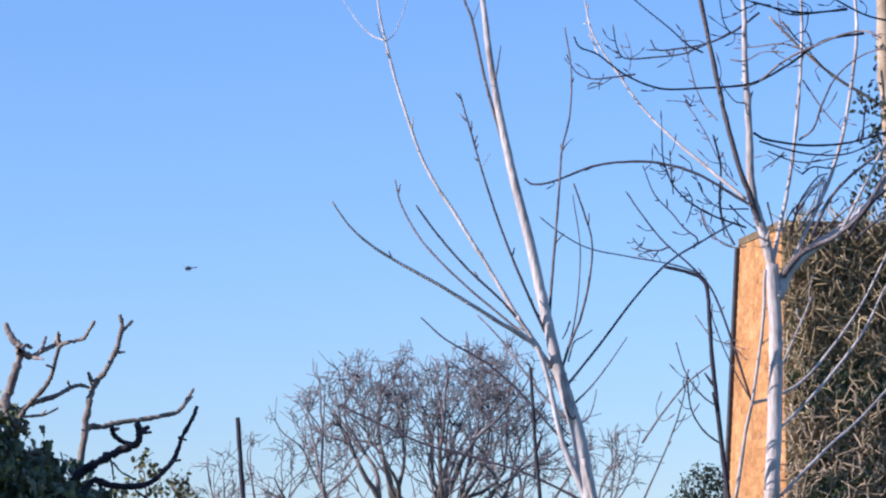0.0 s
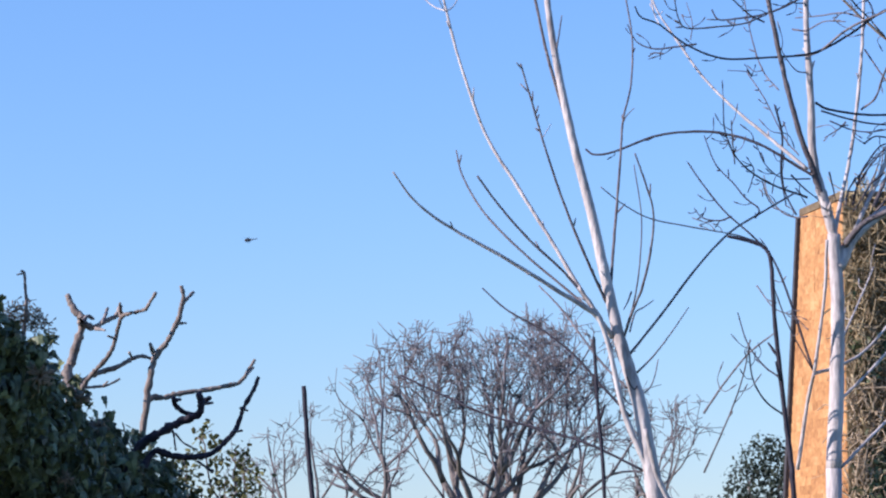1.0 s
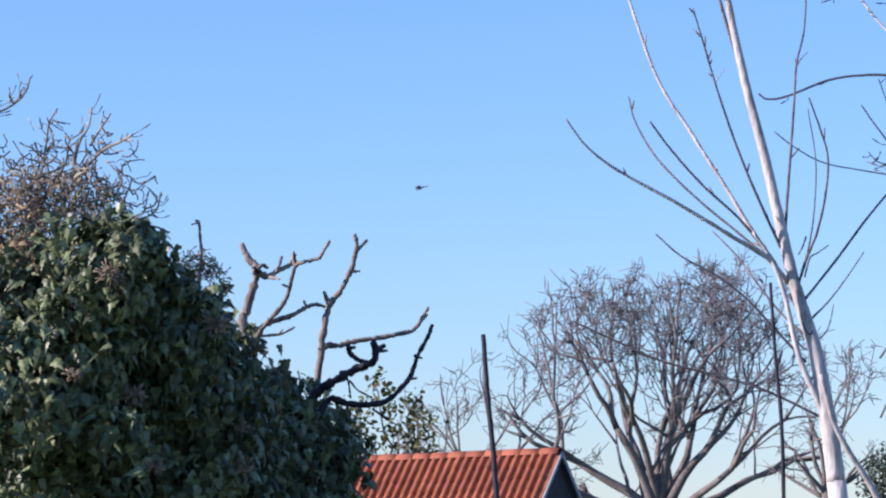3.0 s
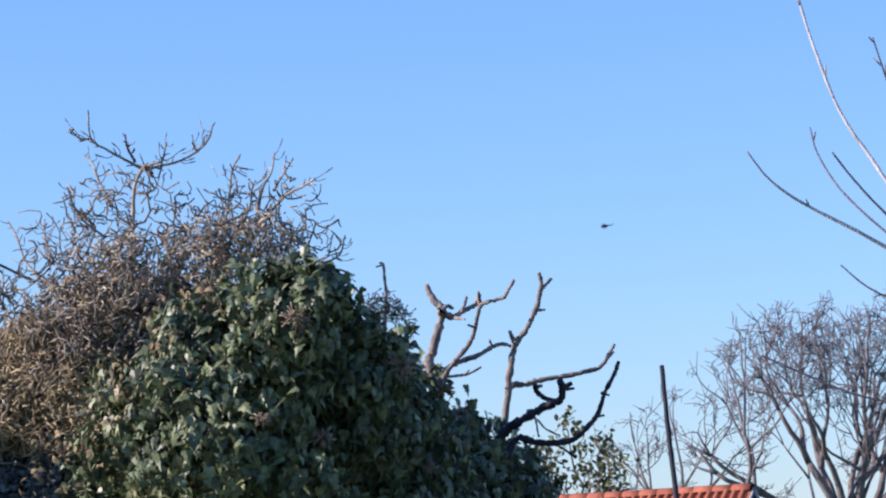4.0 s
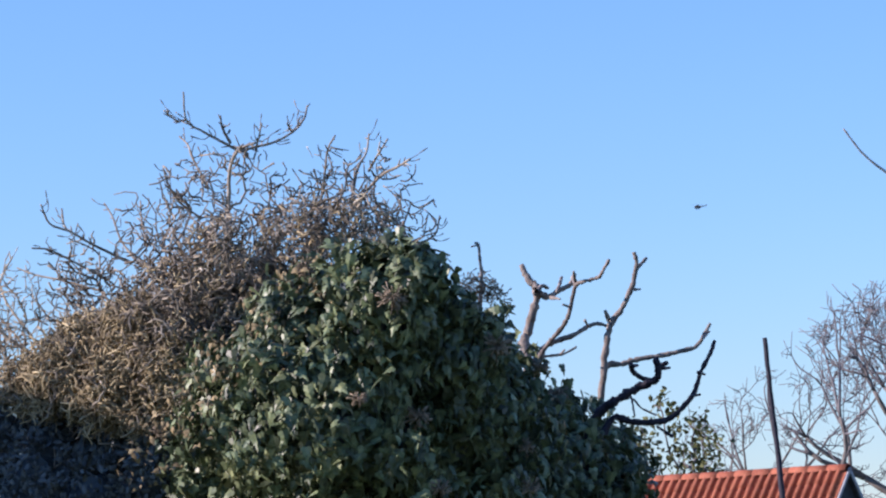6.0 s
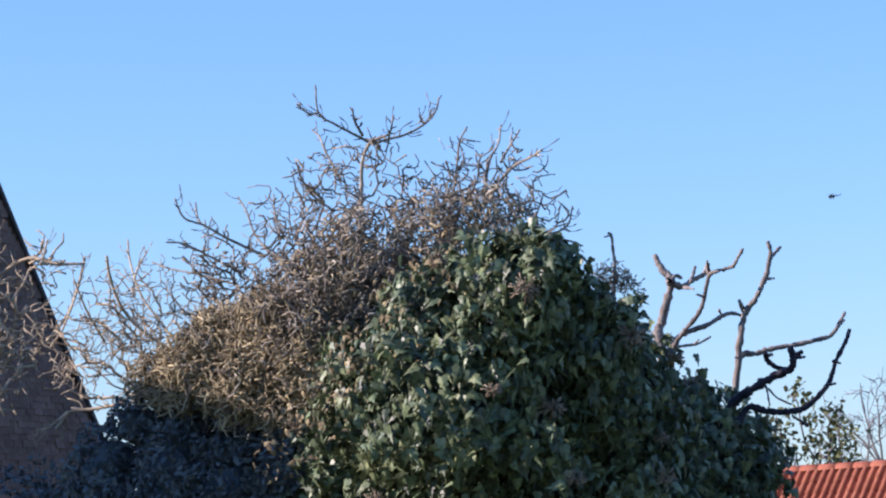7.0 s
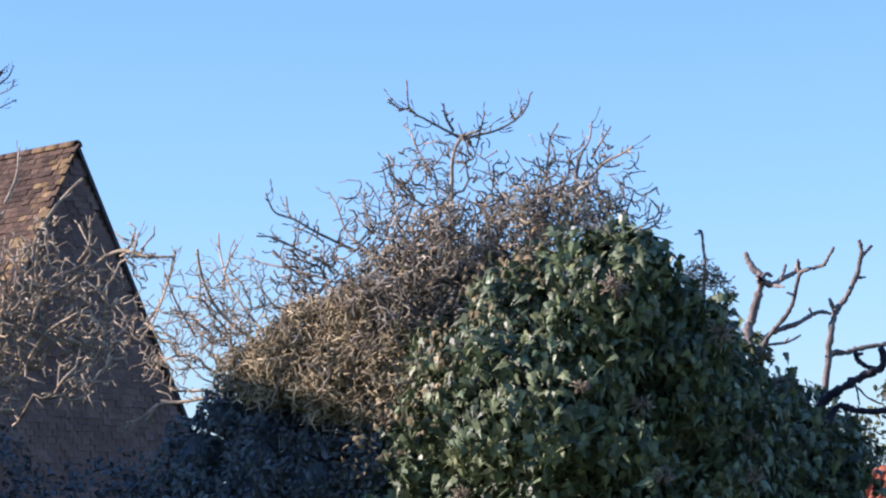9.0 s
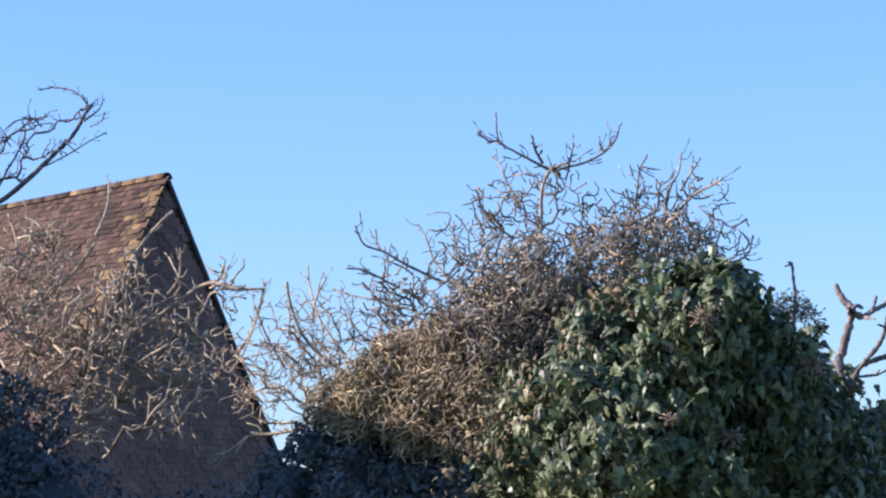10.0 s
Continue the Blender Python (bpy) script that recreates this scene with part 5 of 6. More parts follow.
ivy_leaves(ivy, "deep_leaves", [(x, y, z, r * 0.8) for x, y, z, r in IVY if r > 0.12], 30000, 0.07, IVY_LEAF, inset=0.85, wild=0.6)
ivy_leaves(ivy, "shade_leaves", [(x, y, z, r * 0.68) for x, y, z, r in IVY if r > 0.12], 16000, 0.08, IVY_LEAF, inset=0.8, rough=0.05, wild=0.5)
BROWNING = [(-2.97, 13.50, 3.02, 0.20), (-3.13, 13.50, 2.87, 0.23), (-3.27, 13.50, 2.73, 0.23), (-3.40, 13.50, 2.61, 0.20), (-3.51, 13.50, 2.48, 0.18), (-2.82, 13.50, 3.14, 0.18), (-2.63, 13.50, 3.21, 0.15), (-3.59, 13.50, 2.36, 0.13)]
spots = in_blobs(BROWNING, 420)
part("dead_leaves", leaves_mesh("dead_leaves", spots, np.tile((-0.5, -1.0, 0.3), (len(spots), 1)), 0.030 * rng.uniform(0.5, 1.3, len(spots)), DEAD_LEAF, LEAF_OUTLINE, 0.6, wild=1.2), ivy, "dry brown leaves", "stuff")


def seed_head(c, size):
    """A round head of dry ivy seeds on short stalks, with a few pale leaves under it."""
    t = Tubes(4)
    for _ in range(int(60 * size / 0.06)):
        d = rng.standard_normal(3) * (1, 1, 0.7)
        e = c + d / np.linalg.norm(d) * size * rng.uniform(0.45, 1.0)
        t.add([c, (c + e) / 2 + rng.standard_normal(3) * 0.004, e], [0.0012, 0.0014, 0.0042])
    part("seed_head", t.mesh("seed_head", IVY_BLOOM), ivy, "dry brown ivy seed head")


spots, out_d = on_blobs(IVY[:16], 1500, 1.0, 0.1)
facing = out_d[:, 1] < -0.35
taken = []
for c, d in zip(spots[facing], out_d[facing]):
    if all(np.linalg.norm(c - q) > 0.2 for q in taken) and len(taken) < 26:
        taken.append(c)
        seed_head(c + d * 0.06, rng.uniform(0.045, 0.08))

tips = in_blobs(BRUSH, 900)
t = Tubes(5)
spurred(grow((-3.41, 14.7, 2.0), tips, tip_r=0.0031, power=0.29, bend=0.35, jitter=0.08, step=0.06, pull=0.25), t, 0.04, 0.0027, 0.8)
part("twig_tangle", t.mesh("twig_tangle", TWIG_BROWN), brush, kind="stuff")
t = Tubes(5)
tangle(BRUSH, 1600, 0.10, 0.0036, t, 1.0)
tangle(BRUSH_DENSE, 2600, 0.10, 0.0038, t, 1.0)
tangle(BRUSH_GOLD, 900, 0.10, 0.0038, t, 1.0)
tangle(THICKET_SHADE, 260, 0.13, 0.0035, t, 1.1)
part("side_tangle", t.mesh("side_tangle", TWIG_BROWN), brush, kind="stuff")
t = Tubes(5)
tangle(BRUSH_DENSE, 900, 0.09, 0.0036, t, 1.0)
tangle(BRUSH_GOLD, 6200, 0.085, 0.0034, t, 0.9)
part("stalk_tangle", t.mesh("stalk_tangle", TWIG_GOLD), brush, "golden-brown dry stalks", "stuff")
# dark lumps behind the stalks paint the shade in their gaps
part("inner_mass", heap_mesh("inner_mass", [(x, y + 0.38, z, r) for x, y, z, r in BRUSH_GOLD + BRUSH_DENSE[2:4]], SHADE_FILL, 0.8), brush)

# leaf mass added to darken the lower thicket where it lies in shade
undergrowth = thing("undergrowth", (0, 0, 0), "dark leafy mass added for the shaded foot of the thicket", "undergrowth")
# core coloured as the shade behind these leaves
part("inner_mass", heap_mesh("inner_mass", THICKET_SHADE, SHADE_FILL, 0.6), undergrowth)
ivy_leaves(undergrowth, "shade_leaves", THICKET_SHADE, 42000, 0.040, HEDGE_SHADE_LEAF, 0.3, 0.85, OVAL_OUTLINE, 0.8)

tips = in_blobs(BRUSH_LEFT, 330)
t = Tubes(4)
spurred(grow((-4.63, 16.0, 2.72), tips, tip_r=0.003, power=0.30, bend=0.4, jitter=0.06, step=0.1, pull=0.3), t, 0.05, 0.0026)
tangle(BRUSH_LEFT, 260, 0.12, 0.003, t)
part("twig_tangle", t.mesh("twig_tangle", TWIG_PALE), left_brush, kind="stuff")

tips = in_blobs(SCRUB, 240)
t = Tubes(4)
spurred(grow((-9.05, 22.0, 1.6), tips, tip_r=0.0075, power=0.28, bend=0.35, jitter=0.07, step=0.13, pull=0.3), t, 0.09, 0.0065)
tangle(SCRUB, 160, 0.26, 0.0085, t, lift=0.6)
tangle(SCRUB, 900, 0.13, 0.0068, t, 0.8, lift=0.3)
part("twig_tangle", t.mesh("twig_tangle", TWIG_PALE), scrub, kind="stuff")

tips = in_blobs(CREEPER, 120)
t = Tubes(4)
spurred(grow((-13.35, 30.00, 5.99), tips, tip_r=0.006, power=0.28, bend=0.35, jitter=0.06, step=0.14, pull=0.3), t, 0.08, 0.005)
part("twig_tangle", t.mesh("twig_tangle", BARK_GREY_AND_SHADE), reaching_tree, kind="stuff")

hedge = thing("hedge", (0, 0, 0), "dark evergreen hedge in deep shade, partly put into its leaf colour", "hedge")
# core coloured as the shade deep in the hedge
part("inner_mass", heap_mesh("inner_mass", [b for b in HEDGE if b[3] > 0.2], SHADE_FILL, 0.58), hedge)
ivy_leaves(hedge, "hedge_leaves", HEDGE, 60000, 0.042, HEDGE_SHADE_LEAF, 0.3, 0.75, OVAL_OUTLINE, 0.8)


# ---------------------------------------------------------------- far trees
def bare_tree(name, place, blobs, label, fork, first, boughs, levels, thick, tip_r, twig, seed):
    """A bare tree whose boughs fan out from the fork, part again and again, and end in crooked sprays."""
    owner = thing(name, place, label, "tree", "far bare trees")
    dice = np.random.default_rng(seed)
    o, b = np.array(place), np.array(blobs)
    thin, trunk = Tubes(4), Tubes(8)

    def outside(q):
        return np.min(np.linalg.norm(q + o - b[:, :3], axis=1) / b[:, 3]) > 0.88

    def spray(q, d):
        for _ in range(3):
            e = d * 0.5 + dice.standard_normal(3) * 0.65 + np.array((0, 0, 0.25))
            m = q + e * twig * 0.5
            m2 = m + (e * 0.4 + dice.standard_normal(3) * 0.45) * twig
            thin.add([q, m, m2], [tip_r, tip_r * 0.85, tip_r * 0.8])
            thin.add([m, m + dice.standard_normal(3) * twig * 0.42], [tip_r * 0.75, tip_r * 0.75])

    def bough(q, d, length, r, level):
        pts, side = [q], dice.standard_normal(3) * 0.16
        n = 5
        for i in range(n):
            d = d + side * (1 if i < 3 else -1) * 0.7 + dice.standard_normal(3) * 0.09 + np.array((0, 0, 0.045))
            d = d / np.linalg.norm(d)
            q = q + d * length / n
            pts.append(q)
            if level > 0 and outside(q):
                break
        pts = np.array(pts)
        end_r = max(tip_r, r * 0.60)
        rr = np.linspace(r, end_r, len(pts))
        if level < 2:
            t = Tubes(7)
            t.add(pts, rr)
            part("limb", t.mesh("limb", BARK_FAR), owner)
        else:
            thin.add(pts, rr)
        if level + 1 >= levels or (level > 0 and outside(pts[-1])):
            spray(pts[-1], d)
            return
        for k in range(2 if dice.random() < 0.8 else 3):
            e = d + dice.standard_normal(3) * (0.42 if k else 0.24)
            bough(pts[-1], e / np.linalg.norm(e), length * dice.uniform(0.6, 0.85), end_r * (1 if k == 0 else 0.85), level + 1)
        for j in (2, 4):
            if len(pts) > j and dice.random() < 0.45:
                e = d + dice.standard_normal(3) * 0.7
                bough(pts[j], e / np.linalg.norm(e), length * dice.uniform(0.45, 0.75), max(tip_r, rr[j] * 0.5), min(levels - 1, level + 2))

    trunk.add(curve_points([(0, 0, 0), (0.05, 0, fork * 0.5), (0, 0, fork)], 5), np.linspace(thick * 2.6, thick * 1.9, 11))
    part("trunk", trunk.mesh("trunk", BARK_FAR), owner)
    for i in range(boughs):
        a = radians(-76 + 152 * (i + 0.5) / boughs + dice.uniform(-6, 6))
        d = np.array((math.sin(a), dice.uniform(-0.55, 0.55), math.cos(a)))
        bough(np.array((0, 0, fork - 0.5 * abs(math.sin(a)))), d / np.linalg.norm(d), first * dice.uniform(0.85, 1.15), thick * dice.uniform(0.7, 1.0), 0)
    part("crown", thin.mesh("crown", BARK_FAR_TWIG), owner, "fine bare twigs", "stuff")


OAK = [(-4.30, 100.00, 9.00, 1.80),(-0.43, 100.00, 10.23, 2.64),(1.54, 100.00, 10.05, 2.64),(-2.41, 100.00, 9.69, 2.54),(-3.84, 100.00, 8.61, 2.15),(2.98, 100.00, 9.33, 2.34),(-0.43, 100.00, 8.07, 3.71),(2.08, 100.00, 7.72, 3.32),(-3.29, 100.00, 7.36, 2.54),(-0.25, 100.00, 11.31, 1.56),(1.39, 102.00, 11.32, 1.56),(-1.85, 99.00, 10.50, 1.66)]
bare_tree("oak", (-0.700, 100.000, 0.000), OAK, "large bare spreading oak far behind the gardens", 4.7, 2.95, 14, 6, 0.20, 0.0138, 0.34, 8)
OAK_B = [(-7.09, 115.00, 9.05, 1.73),(-8.11, 115.00, 8.22, 1.73),(-6.26, 115.00, 8.84, 1.73),(-5.23, 115.00, 8.22, 1.85),(-8.92, 115.00, 7.61, 1.62),(-5.03, 115.00, 9.25, 1.15)]
bare_tree("oak", (-6.877, 115.000, 0.000), OAK_B, "smaller bare tree far behind the red roof", 5.0, 2.3, 13, 5, 0.11, 0.0145, 0.38, 4)
OAK_C = [(5.26, 90.00, 8.07, 0.81),(5.58, 90.00, 7.59, 0.73),(4.77, 90.00, 7.43, 0.97),(4.44, 90.00, 6.46, 0.97)]
bare_tree("oak", (4.117, 90.000, 0.000), OAK_C, "bare tree far behind the pale sapling", 5.0, 1.5, 10, 5, 0.08, 0.012, 0.32, 5)


def leafy_tree(name, place, blobs, count, size, label, mat, fork, tip_r, inset=0.6, outline=OVAL_OUTLINE, stems=60):
    owner = thing(name, place, label, "tree")
    o = np.array(place)
    tubes = Tubes(5)
    tips = in_blobs(blobs, stems) - o
    lines = grow((0, 0, fork), tips, tip_r=tip_r, power=0.42, jitter=0.04, step=0.4, pull=0.4)
    base_r = max(r[0] for _, r in lines)
    tubes.add([(0, 0, 0), (0.03, 0, fork / 2), (0, 0, fork)], [base_r * 1.5, base_r * 1.2, base_r])
    for p, r in lines:
        tubes.add(p, r)
    part("trunk", tubes.mesh("trunk", BARK_FAR), owner)
    p, d = on_blobs(blobs, count, inset, 0.5)
    part("crown", leaves_mesh("crown", p - o, d + np.array((0, 0, 0.3)), size * rng.uniform(0.5, 1.4, len(p)), mat, outline, 0.3, wild=0.9), owner)


OLIVE = [(-7.22, 76.00, 6.97, 0.33),(-7.99, 76.00, 6.16, 0.38),(-7.61, 76.40, 6.45, 0.27),(-8.00, 76.00, 5.48, 0.48),(-6.51, 76.40, 6.50, 0.33),(-6.10, 75.60, 6.03, 0.33),(-7.03, 76.80, 6.40, 0.22),(-6.76, 76.00, 5.73, 0.41),(-6.22, 76.00, 5.44, 0.35),(-7.43, 76.60, 5.77, 0.33),(-7.87, 76.00, 4.79, 0.68),(-6.50, 76.00, 4.63, 0.82)]
leafy_tree("small_tree", (-7.122, 76.000, 0.000), OLIVE, 1300, 0.16, "small thin tree with yellowish olive leaves", NEEDLE, 2.6, 0.013, 0.5, stems=130)
PINE = [(5.57, 70.00, 6.04, 0.35),(5.83, 70.00, 6.22, 0.30),(6.00, 70.00, 5.79, 0.38),(5.32, 70.00, 5.54, 0.38),(5.13, 70.00, 5.35, 0.30),(5.69, 70.00, 5.41, 0.43),(6.12, 70.00, 5.16, 0.50),(4.68, 70.00, 4.67, 0.45),(4.43, 70.00, 4.36, 0.45),(5.05, 70.00, 4.55, 0.38),(5.55, 70.00, 4.67, 0.48),(6.04, 70.00, 4.54, 0.55),(6.68, 70.00, 5.41, 0.75),(5.16, 70.00, 3.55, 1.13)]
leafy_tree("evergreen_tree", (5.668, 70.000, 0.000), PINE, 15000, 0.085, "dark evergreen tree with clumped foliage far off", EVERGREEN, 3.0, 0.02, 0.75)


# ---------------------------------------------------------------- red-roofed outbuilding
def pantile_shape(w=0.208, h=0.36, t=0.014):
    """One clay pantile: an S-shaped section, tail along -y."""
    v, f, n = [], [], 13
    for y, z0 in ((0.0, 0.0), (-h, 0.010)):
        for i in range(n):
            s = i / (n - 1)
            z = 0.095 * math.sqrt(max(0.0, 1 - ((s - 0.31) / 0.31) ** 2)) + z0
            v += [((s - 0.5) * w * 1.06, y, z + t), ((s - 0.5) * w * 1.06, y, z)]
    k = 2 * n
    for i in range(n - 1):
        a = 2 * i
        f += [(a, a + k, a + k + 2, a + 2), (a + k, a + k + 1, a + k + 3, a + k + 2)]
    return mesh_of("pantile", v, f, PANTILE, True)


def half_round(name, length, r, mat):
    v, f = [], []
    for x in (0.0, length):
        for i in range(9):
            a = math.pi * i / 8
            for q in (r, r - 0.018):
                v.append((x, math.cos(a) * q, math.sin(a) * q))
    for i in range(8):
        a = 2 * i
        f += [(a, a + 2, a + 20, a + 18), (a + 18, a + 20, a + 21, a + 19), (a, a + 1, a + 3, a + 2)]
    return mesh_of(name, v, f, mat, True)


def outbuilding():
    left, right = Vector((-6.57, 65.4, 4.60)), Vector((-2.377, 62.7, 4.65))
    along = (right - left).normalized()
    along.z = 0
    along.normalize()
    front = Vector((along.y, -along.x, 0))
    fall, w = 2.8, 2.0
    foot = Vector(((left.x + right.x) / 2, (left.y + right.y) / 2, 0))
    owner = thing("outbuilding", foot, "small outbuilding with a bright red clay pantile roof", "outbuilding")
    l, r = left - foot, right - foot
    down = front * w - Vector((0, 0, fall))
    back = -front * w - Vector((0, 0, fall))
    deck = part("roof_deck", slab("roof_deck", l, l + down, r + down, r, 0.05, DARK_BOARD_AND_SHADE), owner)
    part("roof_deck", slab("roof_deck", r, r + back, l + back, l, 0.05, DARK_BOARD_AND_SHADE), owner)
    i, k = along * 0.12, 0.88
    z = l.z - fall * k
    a, b, c, d = l + front * w * k + i, r + front * w * k - i, r - front * w * k - i, l - front * w * k + i
    part("wall", prism("wall", [(q.x, q.y) for q in (a, b, c, d)], 0, z, DARK_BOARD_AND_SHADE), owner)
    for e, s in ((r - i, 1), (l + i, -1)):
        q = [e - Vector((0, 0, 0.08)), e + front * w * k - Vector((0, 0, fall * k + 0.04)), e - front * w * k - Vector((0, 0, fall * k + 0.04))]
        n = along * 0.04 * s
        part("gable_end", mesh_of("gable_end", [tuple(p) for p in q] + [tuple(p + n) for p in q], [(0, 1, 2), (5, 4, 3), (0, 3, 4, 1), (1, 4, 5, 2), (2, 5, 3, 0)], DARK_BOARD_AND_SHADE), owner)
    # verge boards on the near gable
    for edge in (down, back):
        o = r + along * 0.03 + Vector((0, 0, 0.03))
        n = edge.normalized().cross(along)
        if n.z < 0:
            n = -n
        q = [o, o + edge, o + edge - n * 0.06, o - n * 0.06]
        v = [tuple(p) for p in q] + [tuple(p + along * 0.03) for p in q]
        part("verge_board", mesh_of("verge_board", v, [(3, 2, 1, 0), (4, 5, 6, 7), (0, 1, 5, 4), (1, 2, 6, 5), (2, 3, 7, 6), (3, 0, 4, 7)], PAINT), owner, "pale painted verge board")
    # pantiles
    shape = pantile_shape()
    dn = down.normalized()
    up = along.cross(-dn)
    if up.z < 0:
        up = -up
    basis = Matrix(((-dn).cross(up), -dn, up)).transposed().to_4x4()
    x_dir = (-dn).cross(up)
    start = l if x_dir.dot(along) > 0 else r
    rnd = random.Random(2)
    length = (r - l).length
    cols = 24
    for row in range(12):
        for col in range(cols):
            ob = new("pantile", shape)
            ob.parent = deck
            ob.matrix_local = Matrix.Translation(start + x_dir * (col + 0.5) * length / cols + dn * (0.01 + row * 0.29) + up * 0.02) @ basis @ pose(0, 0, rnd.gauss(0, 0.002), rnd.gauss(0, 0.4), 0, rnd.gauss(0, 0.5))
    ridge = half_round("ridge_tile", 0.47, 0.13, PANTILE)
    turn = Matrix((along, Vector((0, 0, 1)).cross(along), Vector((0, 0, 1)))).transposed().to_4x4()
    for j in range(11):
        ob = new("ridge_tile", ridge)
        ob.parent = deck
        ob.matrix_local = Matrix.Translation(l + along * (j * length / 11) + Vector((0, 0, 0.02 + rnd.gauss(0, 0.002)))) @ turn


outbuilding()


# ---------------------------------------------------------------- ivied house with the orange brick end
def ivied_house():
    near, far = Vector((2.703, 25.000, 0.000)), Vector((2.467, 26.000, 0.000))
    top = 5.26
    lean = 0.062                                   # the end wall widens towards its foot
    wide = Vector((near.x + 7.0, near.y + 1.1, 0))
    owner = thing("ivied_house", near, "brick house with a sunlit orange end wall and an ivied front", "house")
    d = (far - near)
    d.z = 0
    ln = d.length
    d.normalize()
    z = Vector((0, 0, 1))
    out_n = d.cross(z)
    if out_n.x > 0:
        out_n = -out_n
    f0, n0, w0 = far - near, Vector((0, 0, 0)), wide - near
    back = Vector((0.5, 6.0, 0))
    s = Vector((-lean * top, 0, 0))
    lo = [n0, f0 + s, f0 + s + back, w0 + back, w0]
    hi = [n0, f0, f0 + back, w0 + back, w0]
    v = [tuple(q) for q in lo] + [tuple(q + z * top) for q in hi]
    k = 5
    body = part("wall", mesh_of("wall", v, [tuple(range(k)), tuple(range(2 * k - 1, k - 1, -1))] + [(i, i + k, (i + 1) % k + k, (i + 1) % k) for i in range(k)], MORTAR), owner)
    cap = [n0 + out_n * 0.012 - Vector((0, 0.03, 0)), f0 + out_n * 0.012 + d * 0.02, f0 + back, w0 + back, w0 - Vector((0, 0.03, 0))]
    part("coping", prism("coping", [(q.x, q.y) for q in cap], top, top + 0.06, MOSS_CAP), owner, "brown mossy coping")
    # thin dark strip added where the end wall's far edge falls into shadow
    e0 = f0 + d * 0.02
    part("edge_board", mesh_of("edge_board", [tuple(q) for q in (e0 + s + out_n * 0.03, e0 + s + d * 0.05 + out_n * 0.03, e0 + s + d * 0.05 - out_n * 0.05, e0 + s - out_n * 0.05)] + [tuple(q + z * (top - 0.01)) for q in (e0 + out_n * 0.03, e0 + d * 0.05 + out_n * 0.03, e0 + d * 0.05 - out_n * 0.05, e0 - out_n * 0.05)],
         [(0, 1, 2, 3), (7, 6, 5, 4), (0, 4, 5, 1), (1, 5, 6, 2), (2, 6, 7, 3), (3, 7, 4, 0)], DARK_BOARD_AND_SHADE), owner, "dark strip standing in for the shaded edge of the wall")
    # bricks of the end wall
    shapes = {1: box_mesh("brick", 0.212, 0.03, 0.0742, BRICK), 2: box_mesh("brick", 0.107, 0.03, 0.0742, BRICK)}
    rnd = random.Random(4)
    turn = Matrix((d, out_n * -1, z)).transposed().to_4x4()
    made, course = 0, 0
    while True:
        h = top - 0.04 - course * 0.075
        if h < 2.7 or made >= 290:
            break
        edge = f0 + s * (top - h) / top
        long = edge.length
        dd = edge.normalized()
        nn = dd.cross(z)
        nn = -nn if nn.x > 0 else nn
        turn = Matrix((dd, -nn, z)).transposed().to_4x4()
        x = 0.0
        i = course % 2
        while x < long - 0.03:
            w = 2 if i % 2 else 1
            size = min(0.215 if w == 1 else 0.11, long - x)
            ob = new("brick", shapes[w if size > 0.08 else 2])
            ob.parent = body
            ob.matrix_local = Matrix.Translation(dd * (x + size / 2) + z * h + nn * (rnd.uniform(-0.0118, -0.010))) @ turn @ pose(0, 0, 0, rnd.gauss(0, 0.25), 0, rnd.gauss(0, 0.2)) @ Matrix.Diagonal((max(0.2, (size - 0.002) / (0.212 if w == 1 and size > 0.08 else 0.107)), 1, 1, 1))
            made += 1
            x += size
            i += 1
        course += 1
    # old ivy stems and leaves over the front
    n = Vector((w0.y, -w0.x, 0)).normalized()
    if n.y > 0:
        n = -n
    run = w0.normalized()
    stems, golden = Tubes(4), Tubes(4)
    for _ in range(5200):
        u, h = rng.uniform(0.0, 1.7 if rng.random() < 0.75 else 3.4), rng.uniform(2.4, top + 0.02)
        q = np.array(run * u + z * h + n * rng.uniform(0.01, 0.16))
        dirn = np.array(run) * rng.normal(0, 0.55) + np.array(z) * rng.normal(0.2, 1.0) + np.array(n) * rng.normal(0, 0.25)
        dirn /= np.linalg.norm(dirn)
        s = rng.uniform(0.06, 0.34)
        side = rng.standard_normal(3) * 0.12 * s
        (golden if h > top - 1.4 + 0.3 * rng.standard_normal() else stems).add([q, q + dirn * s * 0.35 + side, q + dirn * s * 0.7 - side, q + dirn * s], np.array((1, 0.9, 0.8, 0.5)) * rng.uniform(0.003, 0.0085))
    part("bare_creeper", stems.mesh("bare_creeper", TWIG_PALE), owner, "brown bare creeper stems", "stuff")
    part("dry_creeper", golden.mesh("dry_creeper", TWIG_GOLD), owner, "golden dry creeper", "stuff")
    pts, nrm = [], []
    while len(pts) < 9500:
        u, h = rng.uniform(0.0, 1.7 if rng.random() < 0.6 else 3.4), rng.uniform(2.4, top)
        g = noise.noise(Vector((u * 1.6, 3.1, h * 1.6))) + 0.5 * noise.noise(Vector((u * 5, 1, h * 5))) + 0.25 * (u - 0.7) - 0.55 * max(0, h - (top - 1.0))
        if g > rng.uniform(-0.1, 0.55):
            pts.append(np.array(run * u + z * h + n * rng.uniform(0.03, 0.17)))
            nrm.append(np.array(n))
    part("ivy_leaves", leaves_mesh("ivy_leaves", np.array(pts), np.array(nrm), 0.05 * rng.uniform(0.5, 1.3, len(pts)), WALL_IVY, droop=0.8, wild=0.6), owner, "small green ivy leaves", "stuff")
    dead = [np.array(run * rng.uniform(0, 1.8) + z * rng.uniform(2.4, top) + n * rng.uniform(0.02, 0.13)) for _ in range(3800)]
